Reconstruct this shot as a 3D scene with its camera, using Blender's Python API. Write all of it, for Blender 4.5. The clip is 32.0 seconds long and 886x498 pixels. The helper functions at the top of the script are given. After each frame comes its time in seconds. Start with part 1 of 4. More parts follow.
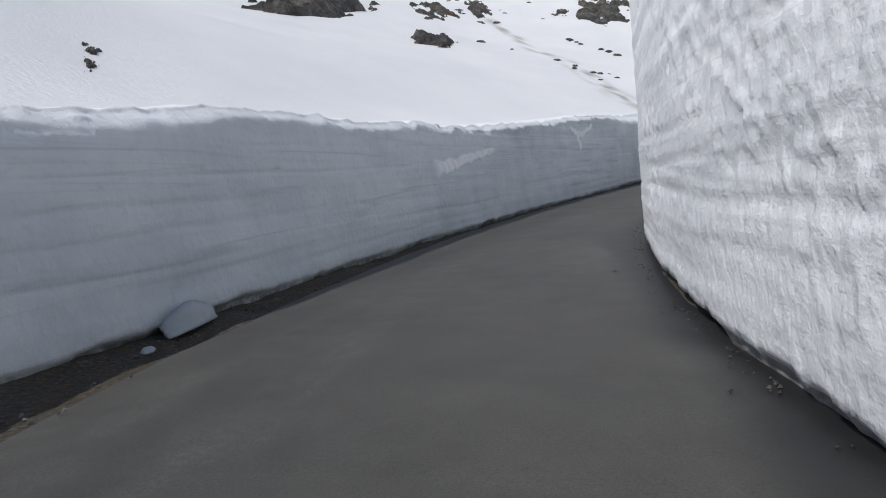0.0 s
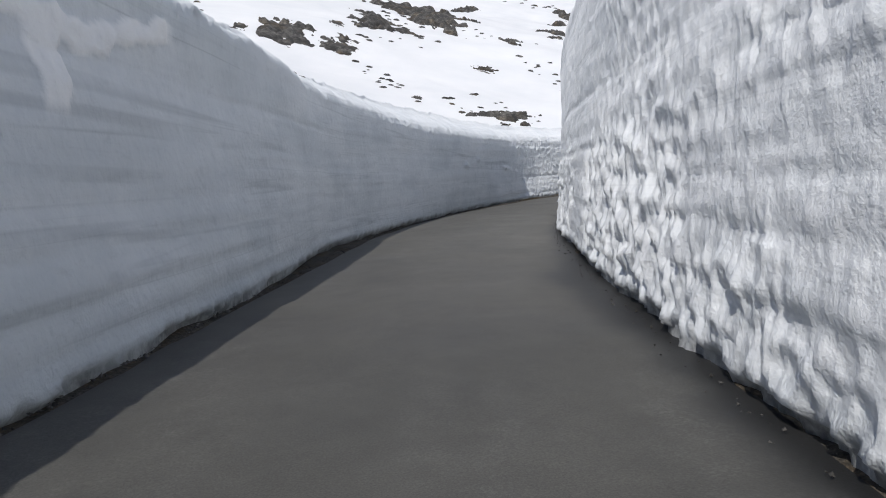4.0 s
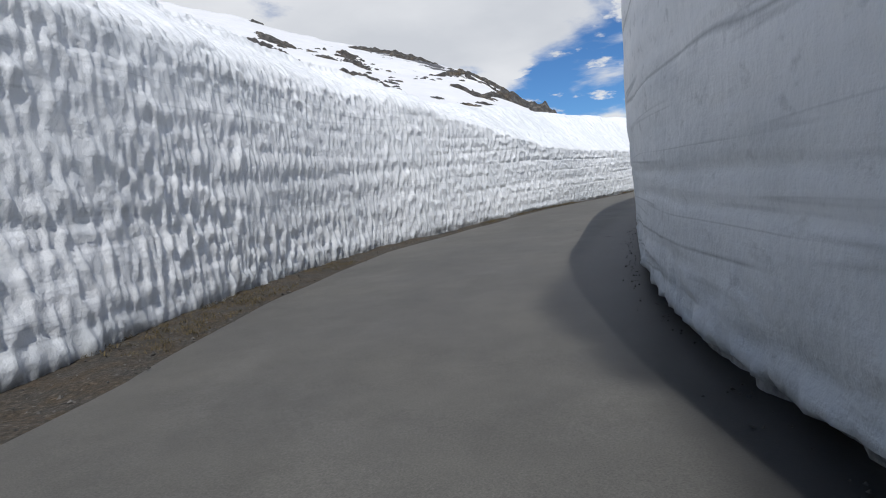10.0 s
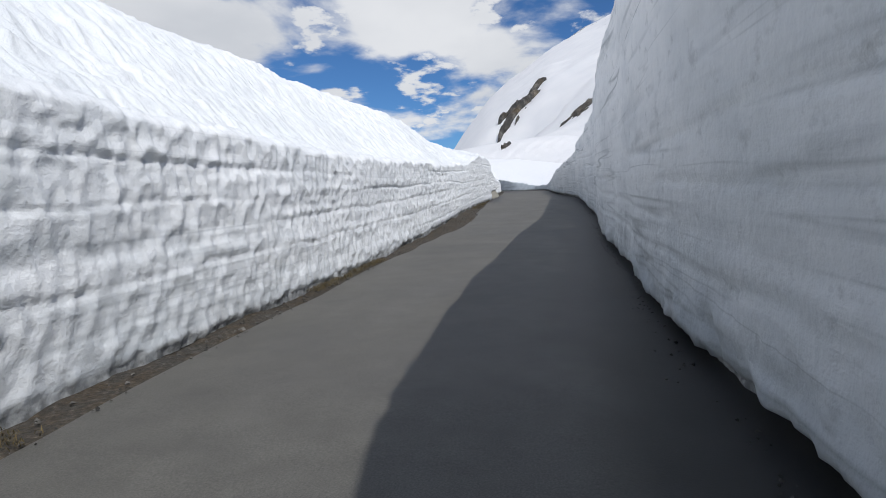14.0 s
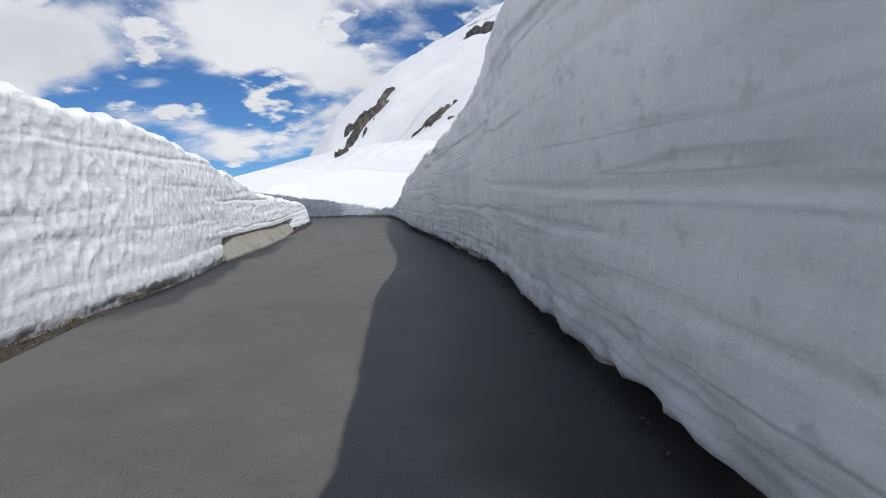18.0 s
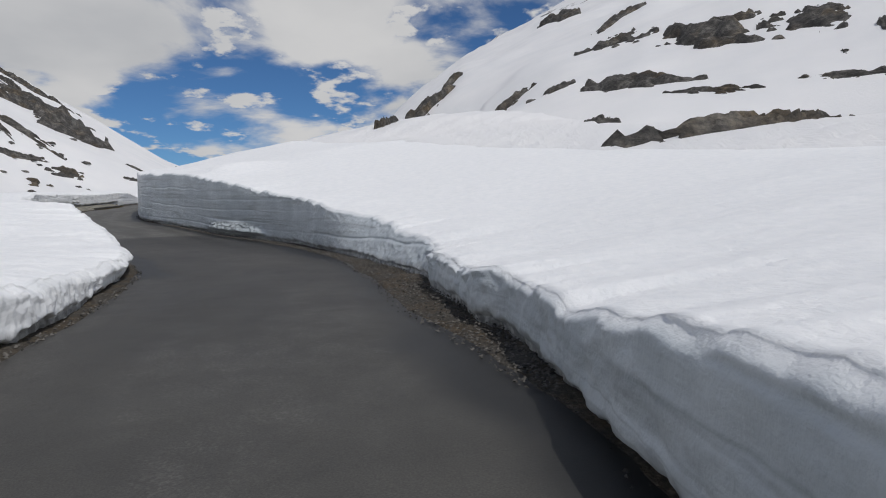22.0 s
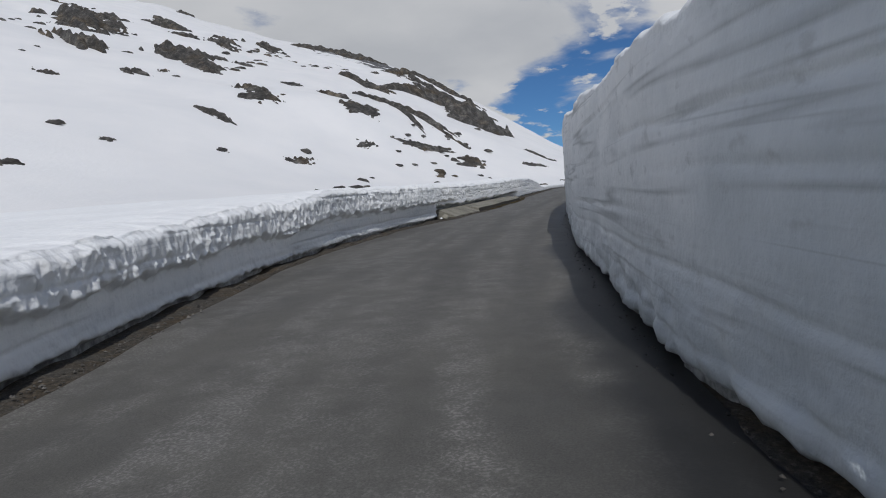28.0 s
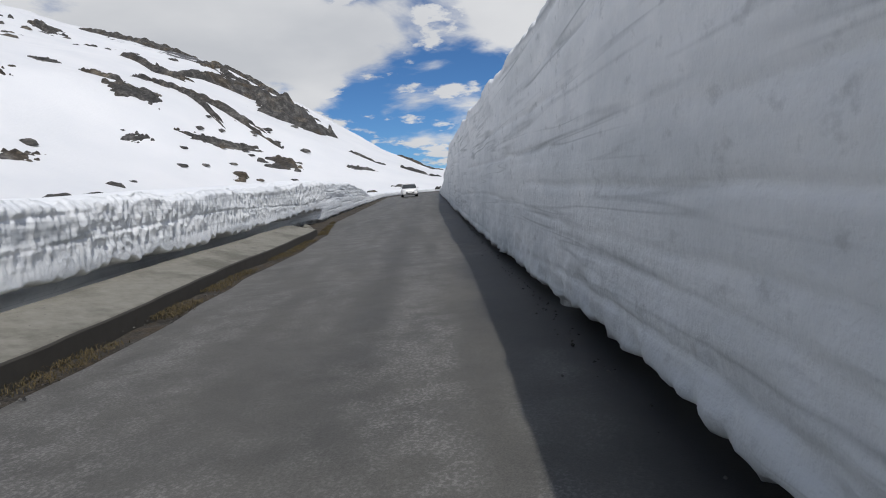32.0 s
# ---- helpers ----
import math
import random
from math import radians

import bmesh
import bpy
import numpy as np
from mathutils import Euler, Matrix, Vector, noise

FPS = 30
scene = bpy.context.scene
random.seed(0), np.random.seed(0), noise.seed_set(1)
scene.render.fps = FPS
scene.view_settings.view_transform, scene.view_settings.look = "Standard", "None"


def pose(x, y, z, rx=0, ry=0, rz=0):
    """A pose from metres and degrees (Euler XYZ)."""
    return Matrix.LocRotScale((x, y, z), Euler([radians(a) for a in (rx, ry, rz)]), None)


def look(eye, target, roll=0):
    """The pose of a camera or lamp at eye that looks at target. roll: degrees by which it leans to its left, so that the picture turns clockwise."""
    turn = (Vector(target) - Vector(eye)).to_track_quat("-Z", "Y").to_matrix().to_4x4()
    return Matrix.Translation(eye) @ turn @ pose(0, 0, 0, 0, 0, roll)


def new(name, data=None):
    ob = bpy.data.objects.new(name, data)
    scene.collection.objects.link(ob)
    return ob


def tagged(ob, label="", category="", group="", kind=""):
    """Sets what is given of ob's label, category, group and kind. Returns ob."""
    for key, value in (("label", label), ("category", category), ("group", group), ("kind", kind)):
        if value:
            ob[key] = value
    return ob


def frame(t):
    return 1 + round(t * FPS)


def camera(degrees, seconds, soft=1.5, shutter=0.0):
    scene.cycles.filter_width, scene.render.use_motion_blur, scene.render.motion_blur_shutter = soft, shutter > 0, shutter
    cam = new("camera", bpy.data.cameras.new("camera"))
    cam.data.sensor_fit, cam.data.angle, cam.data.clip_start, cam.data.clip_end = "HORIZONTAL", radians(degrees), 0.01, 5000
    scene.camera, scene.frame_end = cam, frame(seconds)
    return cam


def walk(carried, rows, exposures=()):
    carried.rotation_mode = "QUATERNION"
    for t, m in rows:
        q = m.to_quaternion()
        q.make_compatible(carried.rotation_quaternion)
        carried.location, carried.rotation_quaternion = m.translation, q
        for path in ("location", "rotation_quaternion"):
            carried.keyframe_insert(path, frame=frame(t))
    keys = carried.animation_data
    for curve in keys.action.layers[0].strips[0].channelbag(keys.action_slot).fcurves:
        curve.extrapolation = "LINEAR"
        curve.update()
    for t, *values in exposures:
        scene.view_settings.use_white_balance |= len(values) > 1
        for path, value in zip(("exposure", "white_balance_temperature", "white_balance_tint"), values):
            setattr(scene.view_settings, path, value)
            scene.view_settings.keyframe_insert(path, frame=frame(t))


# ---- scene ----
# ---- camera and its walk ----
PATH = [
    (0, 0.00, 0.00, 1.30, -0.02, -7.14, -5.03),
    (0.5, 0.15, 2.82, 1.24, -3.47, -7.24, -4.95),
    (1, 0.52, 5.64, 1.18, -7.03, -7.04, -4.95),
    (1.5, 1.06, 8.40, 1.12, -10.63, -6.90, -4.52),
    (2, 1.79, 11.05, 1.07, -14.46, -6.74, -4.11),
    (2.5, 2.66, 13.74, 1.02, -18.29, -6.55, -3.69),
    (3, 3.81, 16.56, 0.97, -21.71, -6.33, -3.03),
    (3.5, 5.13, 19.45, 0.93, -24.76, -6.18, -2.49),
    (4, 6.55, 22.31, 0.91, -27.63, -6.10, -2.75),
    (4.5, 8.09, 25.10, 0.90, -29.79, -6.03, -3.30),
    (5, 9.71, 27.81, 0.89, -31.26, -6.01, -3.95),
    (5.5, 11.36, 30.44, 0.88, -32.53, -5.98, -4.57),
    (6, 13.01, 32.94, 0.86, -34.61, -5.86, -4.53),
    (6.5, 14.72, 35.36, 0.84, -37.01, -5.76, -4.12),
    (7, 16.53, 37.67, 0.84, -39.43, -5.65, -3.83),
    (7.5, 18.40, 39.86, 0.85, -41.92, -5.58, -3.57),
    (8, 20.33, 41.95, 0.85, -44.32, -5.45, -3.70),
    (8.5, 22.40, 43.90, 0.86, -46.99, -5.30, -3.89),
    (9, 24.46, 45.68, 0.87, -49.95, -5.28, -4.02),
    (9.5, 26.66, 47.36, 0.88, -52.75, -5.11, -4.47),
    (10, 28.83, 48.81, 0.91, -55.69, -4.96, -4.82),
    (10.5, 30.97, 50.13, 0.94, -59.49, -4.96, -4.84),
    (11, 33.24, 51.30, 0.97, -63.49, -4.97, -4.76),
    (11.5, 35.61, 52.33, 1.02, -67.20, -5.00, -4.83),
    (12, 38.06, 53.26, 1.05, -70.70, -4.96, -4.60),
    (12.5, 40.52, 53.99, 1.09, -73.60, -4.92, -4.88),
    (13, 42.88, 54.49, 1.16, -76.18, -4.70, -4.21),
    (13.5, 45.48, 54.94, 1.26, -79.24, -4.46, -2.91),
    (14, 48.64, 55.41, 1.39, -83.26, -4.34, -2.16),
    (14.5, 51.69, 55.60, 1.44, -87.53, -4.13, -2.08),
    (15, 54.60, 55.53, 1.48, -91.43, -3.93, -2.49),
    (15.5, 57.70, 55.31, 1.56, -94.93, -3.76, -2.64),
    (16, 60.96, 55.04, 1.66, -96.62, -3.90, -2.92),
    (16.5, 64.36, 54.71, 1.77, -97.18, -3.89, -3.07),
    (17, 67.89, 54.34, 1.89, -97.11, -3.74, -3.12),
    (17.5, 71.52, 53.97, 2.03, -96.72, -3.52, -3.24),
    (18, 75.28, 53.73, 2.17, -96.08, -3.49, -3.72),
    (18.5, 79.20, 53.58, 2.36, -95.48, -3.41, -3.19),
    (19, 83.12, 53.51, 2.50, -95.22, -3.98, -2.60),
    (19.5, 86.91, 53.39, 2.59, -94.96, -4.52, -2.76),
    (20, 90.92, 53.37, 2.70, -94.42, -4.68, -3.00),
    (20.5, 94.76, 53.28, 2.80, -93.25, -4.55, -3.43),
    (21, 98.30, 53.36, 2.88, -92.45, -4.31, -3.02),
    (21.5, 101.33, 53.43, 2.99, -91.88, -3.99, -2.00),
    (22, 104.12, 53.51, 3.11, -90.99, -3.60, -1.05),
    (22.5, 106.95, 53.72, 3.24, -88.20, -3.88, -0.76),
    (23, 110.00, 54.21, 3.31, -83.19, -4.63, -1.20),
    (23.5, 113.39, 55.20, 3.36, -76.94, -5.22, -1.82),
    (24, 115.98, 56.25, 3.38, -71.43, -5.36, -2.51),
    (24.5, 118.13, 57.36, 3.40, -66.67, -5.23, -2.87),
    (25, 120.19, 58.66, 3.44, -63.55, -5.02, -2.47),
    (25.5, 121.87, 59.68, 3.47, -60.54, -4.71, -2.34),
    (26, 123.55, 60.73, 3.51, -57.77, -5.02, -2.41),
    (26.5, 125.32, 61.95, 3.57, -56.01, -4.50, -2.47),
    (27, 127.48, 63.52, 3.70, -55.23, -3.47, -2.90),
    (27.5, 129.98, 65.34, 3.87, -55.66, -3.35, -3.34),
    (28, 132.76, 67.28, 4.00, -57.21, -3.99, -3.70),
    (28.5, 135.77, 69.23, 4.11, -59.47, -4.73, -3.90),
    (29, 139.03, 70.97, 4.18, -61.78, -4.55, -3.53),
    (29.5, 142.43, 72.65, 4.27, -64.22, -4.17, -3.00),
    (30, 145.86, 74.11, 4.38, -66.80, -4.07, -2.74),
    (30.5, 149.11, 75.43, 4.48, -68.70, -4.23, -2.49),
    (31, 152.32, 76.57, 4.59, -70.13, -4.36, -2.91),
    (31.5, 155.45, 77.61, 4.68, -71.41, -4.10, -3.82),
    (32, 158.54, 78.62, 4.77, -72.45, -4.45, -3.76),
]
cam = camera(69.4, 32.0, soft=1.0)
EXPOSURES = ((0.0, -0.61, 6400, 10), (3.0, -0.43, 6500, 10), (5.5, -0.47, 6430, 10), (7.0, -0.52, 6430, 10), (8.0, -0.32, 6380, 10), (9.0, -0.47, 6330, 10),
             (10.0, -0.42, 6330, 10), (13.0, -0.43, 6330, 10), (15.0, -0.52, 6330, 10), (19.0, -0.39, 6330, 10), (22.0, -0.88, 6600, 10), (23.0, -1.02, 6480, 10), (24.0, -0.94, 6430, 10),
             (26.5, -0.9, 6380, 10), (29.0, -0.99, 6380, 10), (30.0, -0.69, 6380, 10), (31.0, -0.66, 6430, 10), (32.0, -0.62, 6430, 10))
walk(cam, [(t, pose(x, y, z, 90 + pitch, 0, yaw) @ pose(0, 0, 0, 0, 0, roll)) for t, x, y, z, yaw, pitch, roll in PATH], EXPOSURES)

# ---- world, sun ----
SUN_AZ, SUN_EL = radians(232.5), radians(51.8)          # compass bearing from +y, height
to_sun = Vector((math.sin(SUN_AZ) * math.cos(SUN_EL), math.cos(SUN_AZ) * math.cos(SUN_EL), math.sin(SUN_EL)))


def links(tree, *pairs):
    for a, b in pairs:
        tree.links.new(a, b)


def build_world():
    world = bpy.data.worlds.new("world")
    world.use_nodes = True
    scene.world = world
    nt = world.node_tree
    nt.nodes.clear()
    add = nt.nodes.new
    out, bg = add("ShaderNodeOutputWorld"), add("ShaderNodeBackground")
    sky = add("ShaderNodeTexSky")
    sky.sky_type, sky.sun_disc = "NISHITA", False
    sky.sun_elevation, sky.sun_rotation = SUN_EL, SUN_AZ
    sky.altitude, sky.air_density, sky.dust_density, sky.ozone_density = 2000, 1.0, 0.0, 3.0
    tc, sep = add("ShaderNodeTexCoord"), add("ShaderNodeSeparateXYZ")
    links(nt, (tc.outputs["Generated"], sep.inputs[0]))
    # cloud deck: directions laid on a flat layer overhead
    zz = add("ShaderNodeMath"); zz.operation = "ADD"; zz.inputs[1].default_value = 0.22
    zc = add("ShaderNodeMath"); zc.operation = "MAXIMUM"; zc.inputs[1].default_value = 0.05
    links(nt, (sep.outputs[2], zz.inputs[0]), (zz.outputs[0], zc.inputs[0]))
    dx, dy = add("ShaderNodeMath"), add("ShaderNodeMath")
    dx.operation = dy.operation = "DIVIDE"
    links(nt, (sep.outputs[0], dx.inputs[0]), (zc.outputs[0], dx.inputs[1]), (sep.outputs[1], dy.inputs[0]), (zc.outputs[0], dy.inputs[1]))
    comb = add("ShaderNodeCombineXYZ")
    links(nt, (dx.outputs[0], comb.inputs[0]), (dy.outputs[0], comb.inputs[1]))
    shift = add("ShaderNodeVectorMath"); shift.operation = "ADD"; shift.inputs[1].default_value = CLOUD_SHIFT
    n1 = add("ShaderNodeTexNoise")
    n1.inputs["Scale"].default_value, n1.inputs["Detail"].default_value = 1.9, 12.0
    n1.inputs["Roughness"].default_value, n1.inputs["Distortion"].default_value = 0.53, 0.2
    links(nt, (comb.outputs[0], shift.inputs[0]), (shift.outputs[0], n1.inputs["Vector"]))
    # more cloud higher up, a clear band low over the valley
    up = add("ShaderNodeMapRange")
    up.inputs["From Min"].default_value, up.inputs["From Max"].default_value = 0.05, 0.34
    up.inputs["To Min"].default_value, up.inputs["To Max"].default_value = 0.0, 0.20
    high = add("ShaderNodeMapRange")
    high.inputs["From Min"].default_value, high.inputs["From Max"].default_value = 0.42, 0.60
    high.inputs["To Min"].default_value, high.inputs["To Max"].default_value = 0.0, -0.36
    aim = add("ShaderNodeVectorMath"); aim.operation = "DOT_PRODUCT"
    aim.inputs[1].default_value = (math.sin(radians(82)) * 0.98, math.cos(radians(82)) * 0.98, 0.2)
    gap = add("ShaderNodeMapRange"); gap.interpolation_type = "SMOOTHSTEP"
    gap.inputs["From Min"].default_value, gap.inputs["From Max"].default_value = 0.88, 0.985
    gap.inputs["To Min"].default_value, gap.inputs["To Max"].default_value = 0.05, -0.07
    s1, s2, summ = add("ShaderNodeMath"), add("ShaderNodeMath"), add("ShaderNodeMath")
    links(nt, (sep.outputs[2], up.inputs["Value"]), (sep.outputs[2], high.inputs["Value"]), (n1.outputs["Fac"], s1.inputs[0]), (up.outputs[0], s1.inputs[1]),
          (s1.outputs[0], s2.inputs[0]), (high.outputs[0], s2.inputs[1]), (tc.outputs["Generated"], aim.inputs[0]), (aim.outputs["Value"], gap.inputs["Value"]),
          (s2.outputs[0], summ.inputs[0]), (gap.outputs[0], summ.inputs[1]))
    mask = add("ShaderNodeMapRange"); mask.interpolation_type = "SMOOTHSTEP"
    mask.inputs["From Min"].default_value, mask.inputs["From Max"].default_value = 0.475, 0.615
    links(nt, (summ.outputs[0], mask.inputs["Value"]))
    # small heaps of cloud in the clear band
    n3 = add("ShaderNodeTexNoise")
    n3.inputs["Scale"].default_value, n3.inputs["Detail"].default_value, n3.inputs["Roughness"].default_value = 4.2, 9.0, 0.55
    small = add("ShaderNodeMapRange"); small.interpolation_type = "SMOOTHSTEP"
    small.inputs["From Min"].default_value, small.inputs["From Max"].default_value = 0.53, 0.61
    most = add("ShaderNodeMath"); most.operation = "MAXIMUM"
    links(nt, (shift.outputs[0], n3.inputs["Vector"]), (n3.outputs["Fac"], small.inputs["Value"]), (mask.outputs[0], most.inputs[0]), (small.outputs[0], most.inputs[1]))
    # brightness inside the clouds
    n2 = add("ShaderNodeTexNoise")
    n2.inputs["Scale"].default_value, n2.inputs["Detail"].default_value = 1.1, 6.0
    links(nt, (shift.outputs[0], n2.inputs["Vector"]))
    ramp = add("ShaderNodeValToRGB")
    ramp.color_ramp.elements[0].position, ramp.color_ramp.elements[1].position = 0.35, 0.62
    ramp.color_ramp.elements[0].color, ramp.color_ramp.elements[1].color = (7.9, 8.15, 8.6, 1), (10.3, 10.4, 10.6, 1)
    links(nt, (n2.outputs["Fac"], ramp.inputs["Fac"]))
    deep = add("ShaderNodeMix"); deep.data_type, deep.blend_type = "RGBA", "MULTIPLY"
    deep.inputs["Factor"].default_value, deep.inputs[7].default_value = 1.0, (0.52, 0.82, 1.12, 1)
    links(nt, (sky.outputs[0], deep.inputs[6]))
    mix = add("ShaderNodeMix"); mix.data_type = "RGBA"
    links(nt, (most.outputs[0], mix.inputs["Factor"]), (deep.outputs[2], mix.inputs[6]), (ramp.outputs[0], mix.inputs[7]),
          (mix.outputs[2], bg.inputs["Color"]), (bg.outputs[0], out.inputs["Surface"]))
    bg.inputs["Strength"].default_value = SKY_STRENGTH


SKY_STRENGTH = 0.104
CLOUD_SHIFT = (3.1, 1.7, 0.0)
build_world()
sun = new("sun", bpy.data.lights.new("sun", "SUN"))
sun.data.energy, sun.data.angle, sun.data.color = 4.25, radians(0.6), (1.0, 0.965, 0.92)
sun.matrix_world = look((0, 0, 60), Vector((0, 0, 60)) - to_sun)


# ---- numbers along the road: metres from the start, value ----
def table(text):
    return np.array([float(v) for v in text.replace(":", " ").split()]).reshape(-1, 2)


LEFT_BASE = table("-30:4.2 4:4.05 6:3.5 9:3.12 12:2.92 16:2.7 20:2.78 25:2.66 30:2.72 34:2.97 37:3.4 46:3.25 54:3.4 58:3.55 60.3:3.72 62:4.02 64:3.98 66:4.1 69:4.2 72:4.2 74:3.8 "
                  "77:3.4 79:3 81:2.85 92:2.95 96:3.25 100:3.5 105:3.95 113:3.75 117:3.55")
LEFT_BASE_2 = table("119.3:3.52 120.5:3.62 122:3.72 128:3.6 132:3.62 133.5:3.6 135.5:3.35 138:3.1 141:2.9 144:2.75 148:2.5 150:2.45 154:2.5 156:2.65 158:2.82 163:2.97 165:2.98 167:3 171:3.2 "
                    "175:3.7 180:4.15 185:4.2 190:4 193:3.95 194.5:4.2 200:4.1 205:4.15 212:4.25 217:4.2 224:4.6 300:5.6")
RIGHT_BASE = table("-30:1.6 45:1.6 48:1.75 57:1.55 61:1.45 66:1.36 69:1.47 73:1.36 77:1.22 80:1.25 83:1.38 86:1.42 89:1.5 93:1.32 97:1.3 105:1.2 110:1.25 113:1.3 116:1.5 121:1.25 125:1.05 "
                   "127:.95 131:1 136:1.1 139:1.2 142:1.5 145:1.7 149:1.9 151:2.1 154:2.4 157:2.1 159:1.85 162:1.8 165:1.62")
RIGHT_BASE_2 = table("168:1.5 172:1.46 176:1.6 180:1.65 185:1.58 190:1.38 195:1.2 206:1.2 217:1.2 300:1.8")
LEFT_TOP = table("-30:2 5:2.27 8:2.54 12:2.65 16:2.7 20:2.92 24:3.13 30:3.55 37:3.8 43:4.15 50:4.22 56:4.2 64:4.3 70:4.35 73:4.05 75:3.4 78:2.7 81:2.2 86:2.05 92:1.95 100:2 "
                 "109:2.1 113:2.6 116:2.5 119:2.25 122:2 125:1.66 128:1.4 132:1.3 136:1.05 138:.75 140:.55 143:.42 148:.33 151:.4 153:.6 155:.8 158:1.15 165:1.05")
LEFT_TOP_2 = table("172:.98 180:1.25 183:1.4 190:1.42 198:1.38 203:1.40 212:1.48 221:1.7 238:1.7 246:1.3 254:.6 400:.5")
RIGHT_TOP = table("-30:5 52:4.8 60:4.7 68:4.4 75:4.4 82:4.4 89:4.25 98:3.6 104:3.5 111:3.05 118:2.55 121:2.28 125:2.08 128:1.85 132:1.5 135:1.1 137:.75 139:.55 142:.45 145:.5 147:.66 150:1 153:1.28 "
                  "156:1.55 158:1.78 161:2.05 164:2.25 168:2.25 172:2.35 178:2.6 185:2.85 190:2.85 195:2.95 205:3.15 215:3.3 232:3.5 245:2.4 258:1 270:.7 400:.6")


def at(s, *tables):
    t = np.vstack(tables)
    return np.interp(s, t[:, 0], t[:, 1])


def smooth(a, b, x):
    t = np.clip((x - a) / (b - a), 0, 1)
    return t * t * (3 - 2 * t)


def hash2(i, j, seed):
    v = np.sin(i * 127.1 + j * 311.7 + seed * 74.7) * 43758.5453
    return v - np.floor(v)


def noise2(x, y, seed=0):
    """Smooth value noise, -1 to 1."""
    i, j = np.floor(x), np.floor(y)
    u, v = x - i, y - j
    u, v = u * u * (3 - 2 * u), v * v * (3 - 2 * v)
    a, b, c, d = hash2(i, j, seed), hash2(i + 1, j, seed), hash2(i, j + 1, seed), hash2(i + 1, j + 1, seed)
    return 2 * (a + (b - a) * u + (c - a) * v + (a - b - c + d) * u * v) - 1


def fbm(x, y, octaves=4, seed=0):
    return sum(noise2(x * 2**k, y * 2**k, seed + k) * 0.5**k for k in range(octaves))


# ---- the road's line: it runs 1.3 m under the eye, and on beyond both ends ----
EYE = 1.3
way = np.array([(x, y, z - EYE) for t, x, y, z, *_ in PATH])
back = (way[0] - way[2]) / np.linalg.norm(way[0, :2] - way[2, :2])
ahead = np.array([math.sin(radians(71.3)), math.cos(radians(71.3)), 0.025])
way = np.vstack([way[0] + back * 30, way, way[-1] + ahead * 25, way[-1] + ahead * 50, way[-1] + ahead * 78, way[-1] + ahead * 96 + (1, -2, 0), way[-1] + ahead * 112 + (2, -8, 0),
                 way[-1] + ahead * 124 + (3, -18, -0.5), way[-1] + ahead * 132 + (1, -32, -1)])
run = np.r_[0, np.cumsum(np.linalg.norm(np.diff(way[:, :2], axis=0), axis=1))] - 30
STEP = 0.065
S = np.arange(-14, run[-1], STEP)
wide = np.hanning(91); wide /= wide.sum()


def along(col):
    v = np.interp(S, run, col)
    return np.convolve(np.pad(v, 45, mode="reflect", reflect_type="odd"), wide, mode="valid")


AX = np.stack([along(way[:, k]) for k in range(3)], 1)
TAN = np.gradient(AX[:, :2], axis=0); TAN /= np.linalg.norm(TAN, axis=1)[:, None]
LEFT = np.stack([-TAN[:, 1], TAN[:, 0]], 1)


def spot(s, off, h=0.0):
    """World place at s along the road, off metres to the left, h above the road."""
    s, off = np.asarray(s, float), np.asarray(off, float)
    p = np.stack([np.interp(s, S, AX[:, k]) for k in range(3)], -1)
    p[..., :2] += np.stack([np.interp(s, S, LEFT[:, k]) for k in range(2)], -1) * off[..., None]
    p[..., 2] += h
    return p


# ---- materials ----
def material(name, rough=0.8, metal=0.0):
    m = bpy.data.materials.new(name)
    m.use_nodes = True
    b = m.node_tree.nodes["Principled BSDF"]
    b.inputs["Roughness"].default_value, b.inputs["Metallic"].default_value = rough, metal
    return m, m.node_tree, b


def tex(nt, scale, detail=5, rough=0.55, stretch=None, seed=0.0):
    co = nt.nodes.new("ShaderNodeNewGeometry")
    mp = nt.nodes.new("ShaderNodeMapping")
    mp.inputs["Scale"].default_value = stretch or (1, 1, 1)
    mp.inputs["Location"].default_value = (seed, seed * 0.7, seed * 1.3)
    n = nt.nodes.new("ShaderNodeTexNoise")
    n.inputs["Scale"].default_value, n.inputs["Detail"].default_value, n.inputs["Roughness"].default_value = scale, detail, rough
    links(nt, (co.outputs["Position"], mp.inputs[0]), (mp.outputs[0], n.inputs["Vector"]))
    return n.outputs["Fac"]


def ramp(nt, fac, *stops):
    r = nt.nodes.new("ShaderNodeValToRGB")
    while len(r.color_ramp.elements) < len(stops):
        r.color_ramp.elements.new(0.5)
    for e, (p, c) in zip(r.color_ramp.elements, stops):
        e.position, e.color = p, (*c, 1)
    links(nt, (fac, r.inputs["Fac"]))
    return r.outputs["Color"]


def blend(nt, fac, a, b, mode="MIX"):
    m = nt.nodes.new("ShaderNodeMix")
    m.data_type, m.blend_type = "RGBA", mode
    for sock, v in ((m.inputs["Factor"], fac), (m.inputs[6], a), (m.inputs[7], b)):
        if isinstance(v, (int, float)):
            sock.default_value = v
        elif isinstance(v, tuple):
            sock.default_value = (*v, 1)
        else:
            links(nt, (v, sock))
    return m.outputs[2]


def bump(nt, b, fac, strength, dist):
    n = nt.nodes.new("ShaderNodeBump")
    n.inputs["Strength"].default_value, n.inputs["Distance"].default_value = strength, dist
    links(nt, (fac, n.inputs["Height"]))
    prev = b.inputs["Normal"].links
    if prev:
        links(nt, (prev[0].from_socket, n.inputs["Normal"]))
    links(nt, (n.outputs[0], b.inputs["Normal"]))


